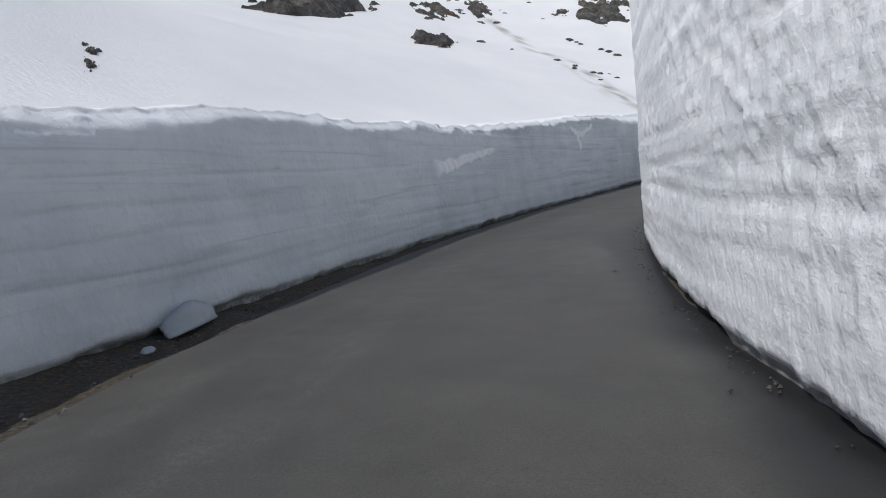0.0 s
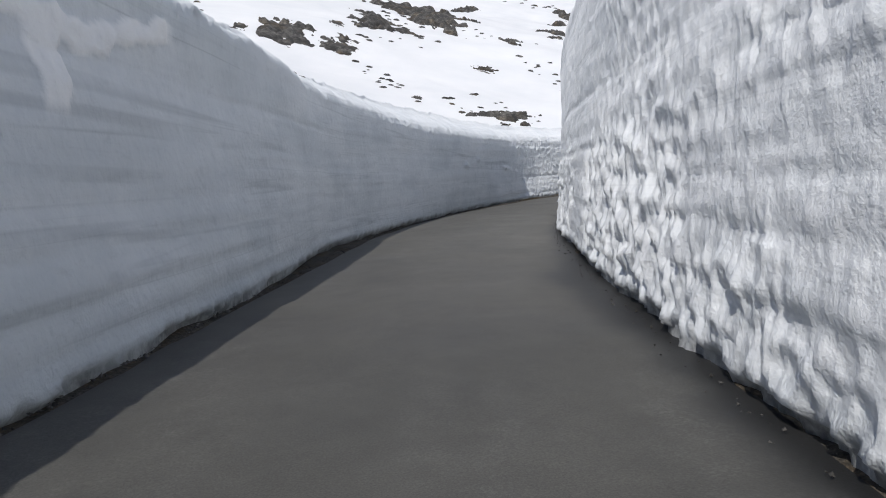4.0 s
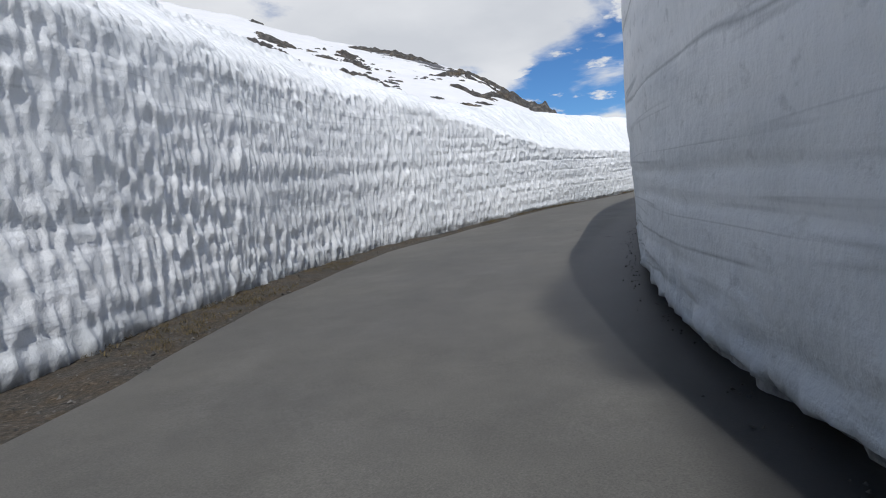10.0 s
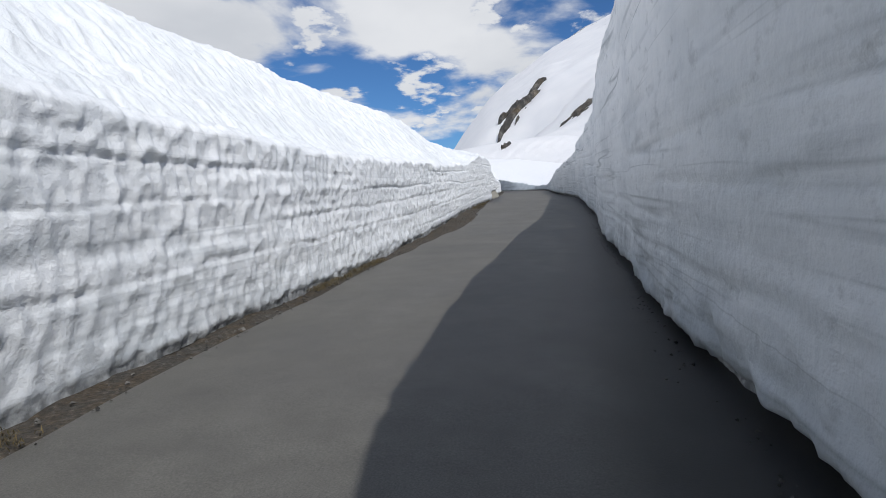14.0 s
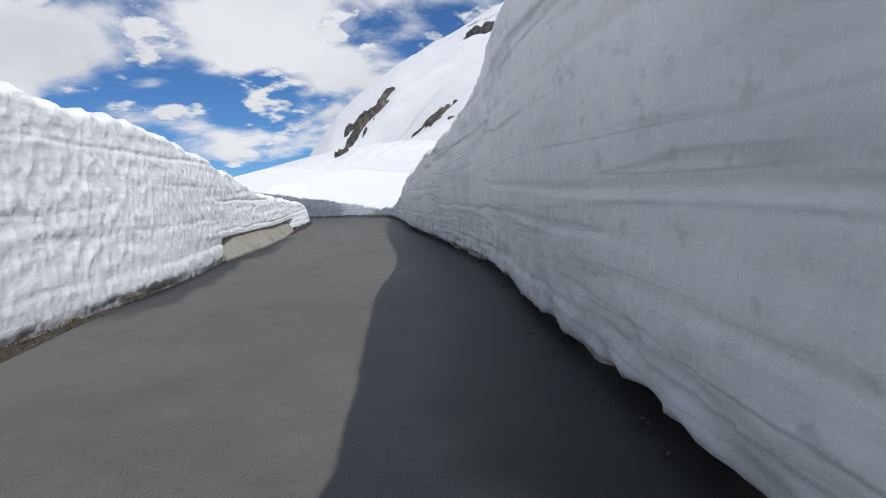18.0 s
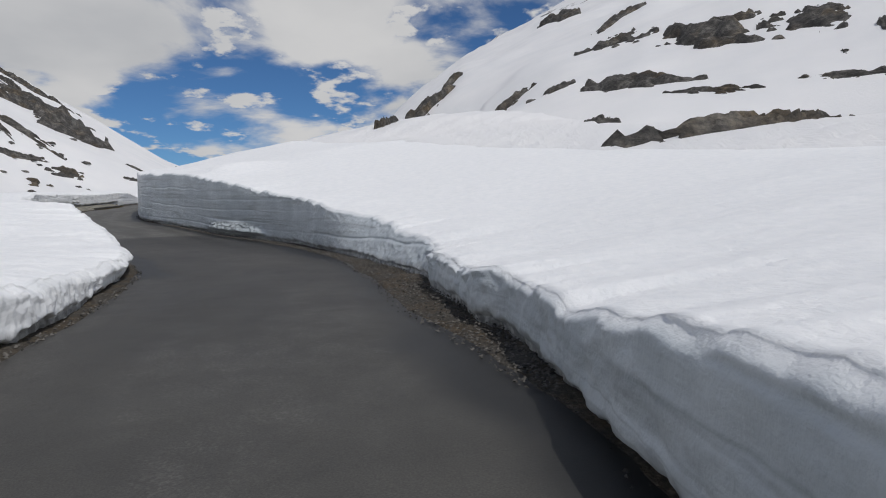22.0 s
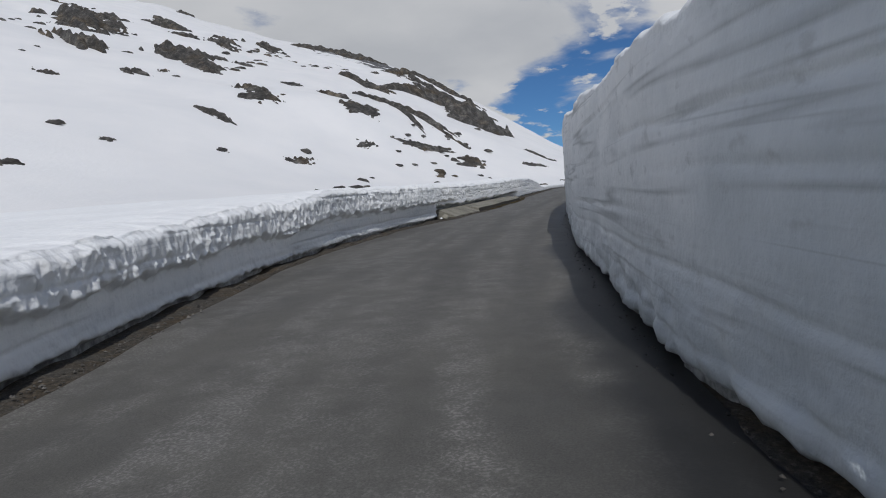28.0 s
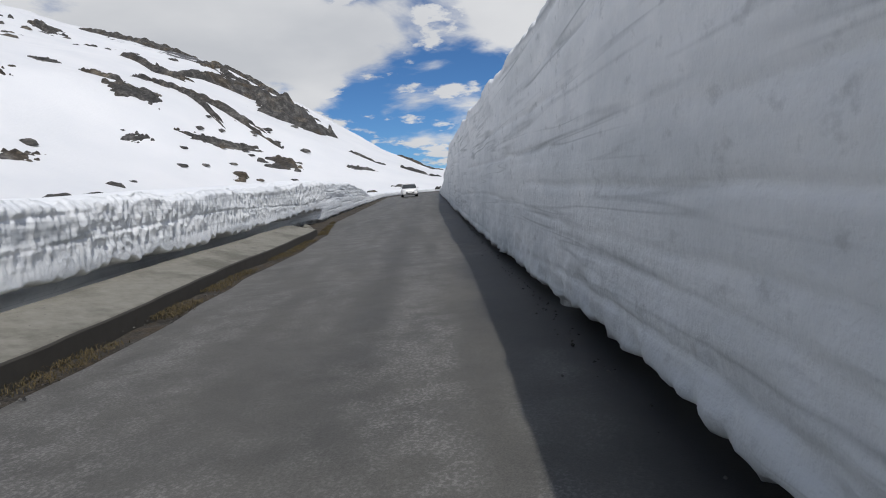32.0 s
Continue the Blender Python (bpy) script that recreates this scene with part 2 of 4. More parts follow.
def strata(nt, place, sx, sy, detail, seed):
    """Noise drawn out along the wall: place along and height, each with its own scale."""
    mp = nt.nodes.new("ShaderNodeMapping")
    mp.inputs["Scale"].default_value, mp.inputs["Location"].default_value = (sx, sy, 0), (seed, seed, 0)
    n = nt.nodes.new("ShaderNodeTexNoise"); n.noise_dimensions = "2D"
    n.inputs["Scale"].default_value, n.inputs["Detail"].default_value, n.inputs["Roughness"].default_value = 1.0, detail, 0.6
    links(nt, (place, mp.inputs[0]), (mp.outputs[0], n.inputs["Vector"]))
    return n.outputs["Fac"]


def math_node(nt, op, a, b):
    n = nt.nodes.new("ShaderNodeMath"); n.operation = op; n.use_clamp = op == "MULTIPLY"
    for sock, v in zip(n.inputs, (a, b)):
        if isinstance(v, (int, float)):
            sock.default_value = v
        else:
            links(nt, (v, sock))
    return n.outputs[0]


def snow_wall_material():
    m, nt, b = material("cut_snow", 0.62)
    at_ = nt.nodes.new("ShaderNodeAttribute"); at_.attribute_name = "layer"
    wh = nt.nodes.new("ShaderNodeAttribute"); wh.attribute_name = "where"
    sep, sw = nt.nodes.new("ShaderNodeSeparateColor"), nt.nodes.new("ShaderNodeSeparateColor")
    links(nt, (at_.outputs["Color"], sep.inputs[0]), (wh.outputs["Color"], sw.inputs[0]))
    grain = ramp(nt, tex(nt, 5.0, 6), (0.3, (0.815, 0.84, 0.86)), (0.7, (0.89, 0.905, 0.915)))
    # grey of the dirt, also used to paint shade onto the walls
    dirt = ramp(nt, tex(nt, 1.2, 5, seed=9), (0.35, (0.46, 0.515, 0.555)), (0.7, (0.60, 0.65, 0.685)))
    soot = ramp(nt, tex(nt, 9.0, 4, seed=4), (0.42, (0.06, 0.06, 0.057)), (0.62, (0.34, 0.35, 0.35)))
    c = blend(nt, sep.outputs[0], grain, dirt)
    # thin dark lines of old surfaces, and soft grey smears between them
    for sx, sy, width, amount, seed in ((0.035, 1.0, 0.022, 0.78, 3.0), (0.05, 1.9, 0.018, 0.48, 17.0)):
        n = strata(nt, wh.outputs["Color"], sx, sy, 3, seed)
        dist = math_node(nt, "ABSOLUTE", math_node(nt, "SUBTRACT", n, 0.5), 0)
        mr = nt.nodes.new("ShaderNodeMapRange")
        mr.inputs["From Min"].default_value, mr.inputs["From Max"].default_value = width, 0.0
        links(nt, (dist, mr.inputs["Value"]))
        gate = ramp(nt, strata(nt, wh.outputs["Color"], 0.22, 1.3, 4, seed + 5), (0.42, (0, 0, 0)), (0.58, (amount,) * 3))
        c = blend(nt, math_node(nt, "MULTIPLY", math_node(nt, "MULTIPLY", mr.outputs[0], gate), sw.outputs[2]), c, (0.30, 0.335, 0.355))
    smear = ramp(nt, strata(nt, wh.outputs["Color"], 0.45, 1.7, 6, 29.0), (0.48, (0, 0, 0)), (0.74, (0.38, 0.38, 0.38)))
    c = blend(nt, math_node(nt, "MULTIPLY", smear, sw.outputs[2]), c, (0.42, 0.465, 0.495))
    spots = ramp(nt, strata(nt, wh.outputs["Color"], 3.5, 5.5, 5, 41.0), (0.60, (0, 0, 0)), (0.74, (0.48, 0.48, 0.48)))
    c = blend(nt, math_node(nt, "MULTIPLY", spots, sw.outputs[2]), c, (0.36, 0.39, 0.41))
    c = blend(nt, sep.outputs[1], c, soot)
    c = blend(nt, sep.outputs[2], c, (0.95, 0.955, 0.955))
    links(nt, (c, b.inputs["Base Color"]))
    bump(nt, b, strata(nt, wh.outputs["Color"], 0.7, 9.0, 5, 8.0), 0.35, 0.015)
    bump(nt, b, tex(nt, 5.0, 4, stretch=(1, 1.8, 1), seed=19), 0.4, 0.05)
    bump(nt, b, tex(nt, 14.0, 6), 0.5, 0.025)
    bump(nt, b, tex(nt, 60.0, 3), 0.35, 0.008)
    return m


def snow_field_material():
    m, nt, b = material("open_snow", 0.6)
    c = ramp(nt, tex(nt, 0.06, 6), (0.3, (0.765, 0.78, 0.795)), (0.7, (0.84, 0.845, 0.85)))
    at_ = nt.nodes.new("ShaderNodeAttribute"); at_.attribute_name = "layer"
    sep = nt.nodes.new("ShaderNodeSeparateColor")
    links(nt, (at_.outputs["Color"], sep.inputs[0]))
    add = nt.nodes.new("ShaderNodeMath"); add.operation = "MULTIPLY_ADD"; add.inputs[1].default_value = 0.9
    links(nt, (tex(nt, 0.05, 8, 0.65), add.inputs[0]), (sep.outputs[0], add.inputs[2]))
    bare = nt.nodes.new("ShaderNodeMapRange")
    bare.inputs["From Min"].default_value, bare.inputs["From Max"].default_value = 0.98, 1.04
    links(nt, (add.outputs[0], bare.inputs["Value"]))
    stone = ramp(nt, tex(nt, 0.22, 7, 0.65), (0.3, (0.035, 0.035, 0.038)), (0.7, (0.13, 0.128, 0.125)))
    c = blend(nt, bare.outputs[0], c, stone)
    c = blend(nt, sep.outputs[1], c, (0.30, 0.26, 0.225))
    links(nt, (c, b.inputs["Base Color"]))
    bump(nt, b, tex(nt, 1.6, 5, stretch=(1, 2.2, 1)), 0.8, 0.11)
    bump(nt, b, tex(nt, 4.5, 4, stretch=(1, 2.6, 1), seed=6), 0.6, 0.05)
    bump(nt, b, tex(nt, 12.0, 4), 0.35, 0.02)
    return m


def asphalt_material():
    m, nt, b = material("asphalt", 0.6)
    fine = ramp(nt, tex(nt, 90.0, 3, 0.7), (0.30, (0.031, 0.0305, 0.0291)), (0.72, (0.060, 0.0589, 0.0562)))
    big = ramp(nt, tex(nt, 0.5, 6), (0.3, (0.84, 0.84, 0.85)), (0.7, (1.12, 1.11, 1.08)))
    c = blend(nt, 1.0, fine, big, "MULTIPLY")
    at_ = nt.nodes.new("ShaderNodeAttribute"); at_.attribute_name = "layer"
    sep = nt.nodes.new("ShaderNodeSeparateColor")
    links(nt, (at_.outputs["Color"], sep.inputs[0]))
    dusty = blend(nt, 1.0, c, (2.40, 2.37, 2.22), "MULTIPLY")
    c = blend(nt, sep.outputs[2], c, dusty)
    # the old, coarse surface: pale stone showing through the binder in uneven patches
    grit = ramp(nt, tex(nt, 46.0, 3, 0.65, seed=7), (0.47, (0, 0, 0)), (0.64, (1, 1, 1)))
    patchy = ramp(nt, tex(nt, 3.2, 6, 0.68, seed=15), (0.42, (0.15, 0.15, 0.15)), (0.62, (1, 1, 1)))
    bare = math_node(nt, "MULTIPLY", sep.outputs[1], patchy)
    c = blend(nt, math_node(nt, "MULTIPLY", bare, 0.55), c, (0.145, 0.141, 0.131))
    c = blend(nt, math_node(nt, "MULTIPLY", grit, math_node(nt, "MULTIPLY", bare, 1.6)), c, (0.21, 0.205, 0.19))
    blot = ramp(nt, tex(nt, 2.6, 6, 0.65, seed=12), (0.34, (0.88, 0.88, 0.88)), (0.62, (1.05, 1.05, 1.05)))
    c = blend(nt, 1.0, c, blot, "MULTIPLY")
    # colour of damp asphalt, and of shade painted along the right wall
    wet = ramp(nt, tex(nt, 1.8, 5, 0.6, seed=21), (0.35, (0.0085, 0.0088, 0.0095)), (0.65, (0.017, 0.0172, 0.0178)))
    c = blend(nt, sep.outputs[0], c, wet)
    links(nt, (c, b.inputs["Base Color"]))
    dry = nt.nodes.new("ShaderNodeMapRange")
    dry.inputs["To Min"].default_value, dry.inputs["To Max"].default_value = 0.54, 0.70
    rough = nt.nodes.new("ShaderNodeMix")
    links(nt, (tex(nt, 0.9, 5, 0.6, seed=30), dry.inputs["Value"]), (sep.outputs[0], rough.inputs[0]), (dry.outputs[0], rough.inputs[2]), (rough.outputs[0], b.inputs["Roughness"]))
    rough.inputs[3].default_value = 0.5
    b.inputs["Specular IOR Level"].default_value = 0.4
    bump(nt, b, tex(nt, 110.0, 3), 0.28, 0.005)
    return m


def gravel_material():
    m, nt, b = material("gravel", 0.95)
    a = ramp(nt, tex(nt, 22.0, 4, 0.7), (0.3, (0.025, 0.024, 0.022)), (0.55, (0.075, 0.068, 0.058)), (0.75, (0.19, 0.18, 0.165)))
    g = ramp(nt, tex(nt, 3.0, 4, seed=3), (0.40, (0.74, 0.73, 0.70)), (0.62, (0.86, 0.70, 0.50)))
    links(nt, (blend(nt, 1.0, a, g, "MULTIPLY"), b.inputs["Base Color"]))
    bump(nt, b, tex(nt, 30.0, 4), 0.9, 0.03)
    return m


def rock_material():
    m, nt, b = material("rock", 0.9)
    a = ramp(nt, tex(nt, 0.30, 7, 0.68), (0.3, (0.018, 0.018, 0.019)), (0.50, (0.055, 0.053, 0.050)), (0.70, (0.17, 0.165, 0.155)))
    face = ramp(nt, tex(nt, 1.3, 6, 0.7, stretch=(1, 1, 2.6), seed=8), (0.34, (0.38, 0.38, 0.39)), (0.50, (1.0, 1.0, 1.0)), (0.68, (1.75, 1.70, 1.60)))
    moss = ramp(nt, tex(nt, 0.12, 4, seed=5), (0.50, (1, 1, 1)), (0.68, (1.12, 0.92, 0.66)))
    c = blend(nt, 1.0, a, face, "MULTIPLY")
    links(nt, (blend(nt, 1.0, c, moss, "MULTIPLY"), b.inputs["Base Color"]))
    bump(nt, b, tex(nt, 0.8, 7), 0.8, 0.5)
    bump(nt, b, tex(nt, 2.2, 6, 0.7, stretch=(1, 1, 2.0), seed=3), 0.8, 0.25)
    return m


def concrete_material(name, tone, streak):
    m, nt, b = material(name, 0.85)
    a = ramp(nt, tex(nt, 7.0, 6, 0.65), (0.3, tuple(tone * q for q in (0.25, 0.238, 0.195))), (0.7, tuple(tone * q for q in (0.345, 0.330, 0.280))))
    st = ramp(nt, tex(nt, 1.1, 7, 0.62, seed=2), (0.36, (streak, streak, streak * 0.96)), (0.52, (1, 1, 1)))
    pock = ramp(nt, tex(nt, 26.0, 3, 0.6, seed=6), (0.27, (0.45, 0.45, 0.45)), (0.33, (1, 1, 1)))
    links(nt, (blend(nt, 1.0, blend(nt, 1.0, a, st, "MULTIPLY"), pock, "MULTIPLY"), b.inputs["Base Color"]))
    bump(nt, b, tex(nt, 1.4, 4, 0.5, seed=9), 0.3, 0.03)
    bump(nt, b, tex(nt, 40.0, 4), 0.4, 0.01)
    return m


def plain(name, color, rough=0.5, metal=0.0):
    m, nt, b = material(name, rough, metal)
    c = ramp(nt, tex(nt, 6.0, 4), (0.3, tuple(v * 0.85 for v in color)), (0.7, color))
    links(nt, (c, b.inputs["Base Color"]))
    return m


SNOW_CUT, SNOW, ASPHALT, GRAVEL, ROCK, CONCRETE, DULL_CONCRETE, DARK_CONCRETE = (snow_wall_material(), snow_field_material(), asphalt_material(), gravel_material(),
                                                   rock_material(), concrete_material("concrete", 1.0, 0.70), concrete_material("dull_concrete", 0.78, 0.6),
                                                   concrete_material("dark_concrete", 0.62, 0.5))


def sheet(name, P, mat, layer=None, parent=None, drop=None, where=None):
    """A smooth mesh from a grid of places (n, m, 3); faces with a corner in drop are left open."""
    n, k = P.shape[:2]
    i = np.arange((n - 1) * k).reshape(n - 1, k)[:, :-1].ravel()
    faces = np.stack([i, i + 1, i + k + 1, i + k], 1)
    if drop is not None:
        faces = faces[~drop.ravel()[faces].any(1)]
    me = bpy.data.meshes.new(name)
    me.vertices.add(n * k); me.vertices.foreach_set("co", P.reshape(-1).astype(np.float32))
    me.loops.add(faces.size); me.loops.foreach_set("vertex_index", faces.ravel().astype(np.int32))
    me.polygons.add(len(faces)); me.polygons.foreach_set("loop_start", (np.arange(len(faces)) * 4).astype(np.int32))
    me.polygons.foreach_set("use_smooth", np.ones(len(faces), bool))
    for tag, vals in (("layer", layer), ("where", where)):
        if vals is not None:
            ca = me.color_attributes.new(tag, "FLOAT_COLOR", "POINT")
            ca.data.foreach_set("color", np.concatenate([vals.reshape(-1, 3), np.ones((n * k, 1))], 1).ravel().astype(np.float32))
    me.update(calc_edges=True); me.validate()
    me.materials.append(mat)
    ob = new(name, me)
    if parent:
        ob.parent = parent
    return ob


# ---- ground: valley floor, slopes and crests ----
CENTRE = np.array([100.0, 60.0])
CREST = table("-180:22 -90:18 -40:22 0:22 20:19.5 30:17.5 36:16.5 40:15.6 45:14.3 50:13.2 54:12 57:11 60:9.2 64:7 68.5:4.3 72:2.8 76:2.2 82:2.4 84.5:4.5 86:6.6 "
              "88:9 90:10.6 94:13.3 100:16 110:20 130:24 180:22")
LIFT = table("0:0 50:0 80:.12 120:.42 200:.72 300:.82 400:.88 650:.96 900:1 1100:.98 1500:.7 2600:.4")
LEFT_SLOPE = table("-30:.02 70:.02 112:.0 136:.02 142:.035 152:.03 165:.0 300:0")
LEFT_BUMP = table("-30:0 73:0 77:.9 82:1.75 104:1.8 109:1.1 113:.3 117:0 300:0")
RIGHT_SLOPE = table("-30:.15 100:.15 125:.15 138:.16 150:.165 160:.165 172:.18 180:.21 192:.24 230:.25 300:.25")


def bank(s, side, d):
    """Height of the snow over the road, d metres behind the wall's lip."""
    if side > 0:
        return at(s, LEFT_TOP, LEFT_TOP_2) + at(s, LEFT_SLOPE) * d + at(s, LEFT_BUMP) * smooth(-0.3, 2.3, d)
    heap = 0.34 * np.exp(-((s - 162.4) / 1.3) ** 2) * smooth(0.2, 1.2, d) * (1 - smooth(2.0, 4.5, d))
    return heap + at(s, RIGHT_TOP) + at(s, RIGHT_SLOPE) * np.minimum(d, 30) * (0.55 + 0.45 * smooth(0, 6, d))


def ground_height(x, y):
    """Height of the open snow, and how far the place is outside the cutting."""
    k = np.concatenate([((np.stack([xx, yy], 1)[:, None] - AX[None, ::25, :2]) ** 2).sum(-1).argmin(1) * 25
                        for xx, yy in zip(np.array_split(x, 60), np.array_split(y, 60))])
    off = ((np.stack([x, y], 1) - AX[k, :2]) * LEFT[k]).sum(1)
    dist = np.hypot(x - AX[k, 0], y - AX[k, 1])
    s = S[k]
    left = off > 0
    base = np.where(left, at(s, LEFT_BASE, LEFT_BASE_2), at(s, RIGHT_BASE, RIGHT_BASE_2))
    d = np.maximum(dist - base, 0)
    near = AX[k, 2] + np.where(left, bank(s, 1, d), bank(s, -1, d))
    r = np.hypot(x - CENTRE[0], y - CENTRE[1])
    az = np.degrees(np.arctan2(x - CENTRE[0], y - CENTRE[1]))
    rise = np.tan(np.radians(at(az, CREST)))
    far = 2.5 + r * rise * at(r, LIFT)
    far = far + fbm(x / 70, y / 70, 4, 11) * np.clip((r - 90) / 250, 0, 1) * 5 * np.clip(rise / 0.2, 0.15, 1)
    w = smooth(16, 75, d)
    return near * (1 - w) + far * w, d


def build_ground():
    az = np.radians(np.arange(-180, 180.01, 0.5))
    r = np.r_[np.arange(1, 100, 1.6), np.geomspace(100, 2600, 110)]
    A, R = np.meshgrid(az, r)
    x, y = CENTRE[0] + R * np.sin(A), CENTRE[1] + R * np.cos(A)
    z, d = ground_height(x.ravel(), y.ravel())
    z = z + fbm(x.ravel() / 9, y.ravel() / 9, 3, 31) * 0.12 * smooth(5, 14, d)
    z = z - 2.6 * (1 - smooth(7.5, 10.5, d)) - 0.05
    P = np.stack([x, y, z.reshape(x.shape)], -1)
    deg, lr = np.degrees(A), np.log(R)
    streak = 0.5 + 0.55 * fbm(lr * 7 + deg * 0.22, deg * 0.10, 4, 91)
    north = np.exp(-((deg - 58) / 11) ** 2) * smooth(320, 520, R) + 0.55 * smooth(-60, -20, deg) * smooth(75, 45, deg) * smooth(420, 800, R)
    south = 0.8 * smooth(84, 87, deg) * smooth(150, 110, deg) * smooth(420, 700, R)
    bare = streak * 0.72 * np.clip(north + south, 0, 1)
    # debris of an old slide, from high on the slope down to the left bank
    run_ = np.clip((y - 126) / 96, 0, 1)
    mid = 43.5 - 21.5 * run_ + 3.0 * np.sin(run_ * 2.6)
    dirt = smooth(2.4 + 3.6 * (1 - run_), 0.4, np.abs(x - mid + 1.2 * noise2(y / 7, y * 0, 92))) * smooth(-0.5, 0.5, noise2(x * 0.7, y * 0.25, 93)) * 0.8 * (y > 124) * (y < 226)
    ob = sheet("ground", P, SNOW, np.stack([bare, dirt, bare * 0], -1), drop=d < 7.2)
    tagged(ob, "open wind-packed snow rising to mountain slopes", "ground", kind="structure")


build_ground()


# ---- the cut snow walls beside the road ----
def cups(x, y, seed):
    """Hollows that meet in sharp ridges: squared distance to the nearest of many scattered middles."""
    i, j = np.floor(x), np.floor(y)
    best = np.full(np.broadcast(x, y).shape, 9.0)
    for di in (-1, 0, 1):
        for dj in (-1, 0, 1):
            a, b = i + di, j + dj
            dx = a + 0.5 + 0.85 * (hash2(a, b, seed) - 0.5) - x
            dy = b + 0.5 + 0.85 * (hash2(a, b, seed + 3.3) - 0.5) - y
            best = np.minimum(best, dx * dx + dy * dy)
    return np.minimum(best, 0.75)


def stations(*spans):
    """Stations along the road, close together where the snow is finely shaped."""
    return np.concatenate([np.arange(a, b - 0.5 * step, step) for a, b, step in spans])


def axis(s):
    p = np.stack([np.interp(s, S, AX[:, k]) for k in range(3)], 1)
    n = np.stack([np.interp(s, S, LEFT[:, k]) for k in range(2)], 1)
    return p, n / np.linalg.norm(n, axis=1)[:, None]


def build_wall(name, side, label):
    if side > 0:
        SW = stations((-14, -2, 0.12), (-2, 13, 0.06), (13, 20, 0.035), (20, 26, 0.06), (26, 31, 0.035), (31, 36, 0.05), (36, 56, 0.035), (56, 78, 0.027), (78, 125, 0.028), (125, 150, 0.04), (150, 226, 0.03), (226, S[-1], 0.25))
        NV = 72
    else:
        SW = stations((-14, -3, 0.1), (-3, 57, 0.022), (57, 138, 0.07), (138, 168, 0.045), (168, 215, 0.07), (215, S[-1], 0.25))
        NV = 100
    s = SW[:, None]
    AXW, LW = axis(SW)
    base = at(S, LEFT_BASE, LEFT_BASE_2) if side > 0 else at(S, RIGHT_BASE, RIGHT_BASE_2)
    base = np.interp(SW, S, np.convolve(np.pad(base, 20, mode="edge"), np.hanning(41) / np.hanning(41).sum(), mode="valid"))
    if side > 0:      # the wall turns sharply where it comes into the sun
        base = base + (at(SW, LEFT_BASE, LEFT_BASE_2) - base) * smooth(57, 59, SW) * (1 - smooth(63.5, 64.5, SW)) * 0.7
    top = at(SW, LEFT_TOP, LEFT_TOP_2) if side > 0 else at(SW, RIGHT_TOP)
    top = top + 0.05 * noise2(SW * 0.9, SW * 0, 5) + 0.04 * noise2(SW * 3.1, SW * 0, 6) + 0.015 * noise2(SW * 9, SW * 0, 76)
    v = (np.r_[np.linspace(0, 0.58, NV // 2, endpoint=False), np.linspace(0.58, 1, NV - NV // 2)] if side > 0 else np.linspace(0, 1, NV))[None]
    h = v * top[:, None]
    tp = top[:, None]
    worn = (0.10 + 0.10 * noise2(SW * 1.1, SW * 0, 79)) * (1 - smooth(34, 44, SW)) + 1.15 * smooth(32, 46, SW) * (1 - smooth(70, 78, SW)) if side > 0 else 0.3 * (1 - smooth(95, 110, SW)) - 0.08 * smooth(134, 140, SW)
    lip = np.minimum(worn + 0.16, 0.4 * top)[:, None]
    setback = 0.75 * lip * smooth(0, 1, (h - (tp - lip)) / lip) ** 2
    y = h + 0.8 * setback
    ws = s + 0.05 * noise2(s * 3.0, y * 2.2, 3) + 0.02 * noise2(s * 9.1, y * 5.0, 33)
    wy = y + 0.10 * noise2(s * 1.1, y * 1.4, 34) + 0.05 * noise2(s * 5, y * 3, 36)
    layers = noise2(s * 0.10, y * 4.2 + 0.5 * noise2(s * 0.18, y * 0, 4), 7) * 0.6 + noise2(s * 0.3, y * 10.0 + 0.6 * noise2(s * 0.5, y * 0, 44), 9) * 0.35
    patch = noise2(s * 0.35, y * 0.8, 35) + 0.5 * noise2(s * 1.1, y * 2.2, 37)
    if side > 0:
        lit = smooth(59.4, 61.8, s + 1.0 * noise2(s * 0.8, y * 1.1, 38)) * (1 - 0.75 * smooth(138, 143, s)) * (1 + 2.6 * smooth(164, 170, s))
        lit = np.minimum(lit + 0.85 * smooth(tp - 0.35 - 0.9 * smooth(34, 44, s), tp - 0.2 - 0.6 * smooth(34, 44, s), h + 0.12 * noise2(s * 1.3, s * 0, 78)), 1)
        lit = np.maximum(lit, smooth(-0.1, 0.3, patch + 0.3) * smooth(53.6, 54.2, s) * smooth(0.32, 0.18, np.abs(h - 1.95 + 0.06 * (s - 55))))
        lit = lit * (0.55 + 0.45 * smooth(-0.7, 0.2, patch)) + 0.02 + 0.08 * smooth(50, 58, s)
        lit = np.maximum(lit, 0.85 * smooth(142, 147, s) * (1 - smooth(164, 167, s))) * (1 - 0.9 * smooth(142, 147, s) * (1 - smooth(0.42 * tp, 0.55 * tp, h)))
        wide, tall, deep = 0.088, 0.215, 0.120 - 0.03 * smooth(76, 82, s)
    else:
        lit = (1 - smooth(50, 57, s)) * (0.22 + 0.78 * smooth(-0.35, 0.25, patch + 0.8 * smooth(20, 36, s) - 0.2)) + 0.04
        lit = lit + 0.5 * smooth(139, 142, s) * (1 - smooth(147, 150, s)) + 0.10 * smooth(134, 137, s) * (1 - smooth(158, 166, s))
        lit = lit + 0.55 * smooth(tp - 0.24, tp - 0.10, h + 0.08 * noise2(s * 3, s * 0, 39)) * smooth(136, 140, s) * (1 - smooth(176, 182, s))
        lit = lit + 1.0 * smooth(0.52, 0.36, h + 0.06 * noise2(s * 2, h * 2, 40)) * smooth(155.8, 157.0, s) * (1 - smooth(160.0, 161.4, s))
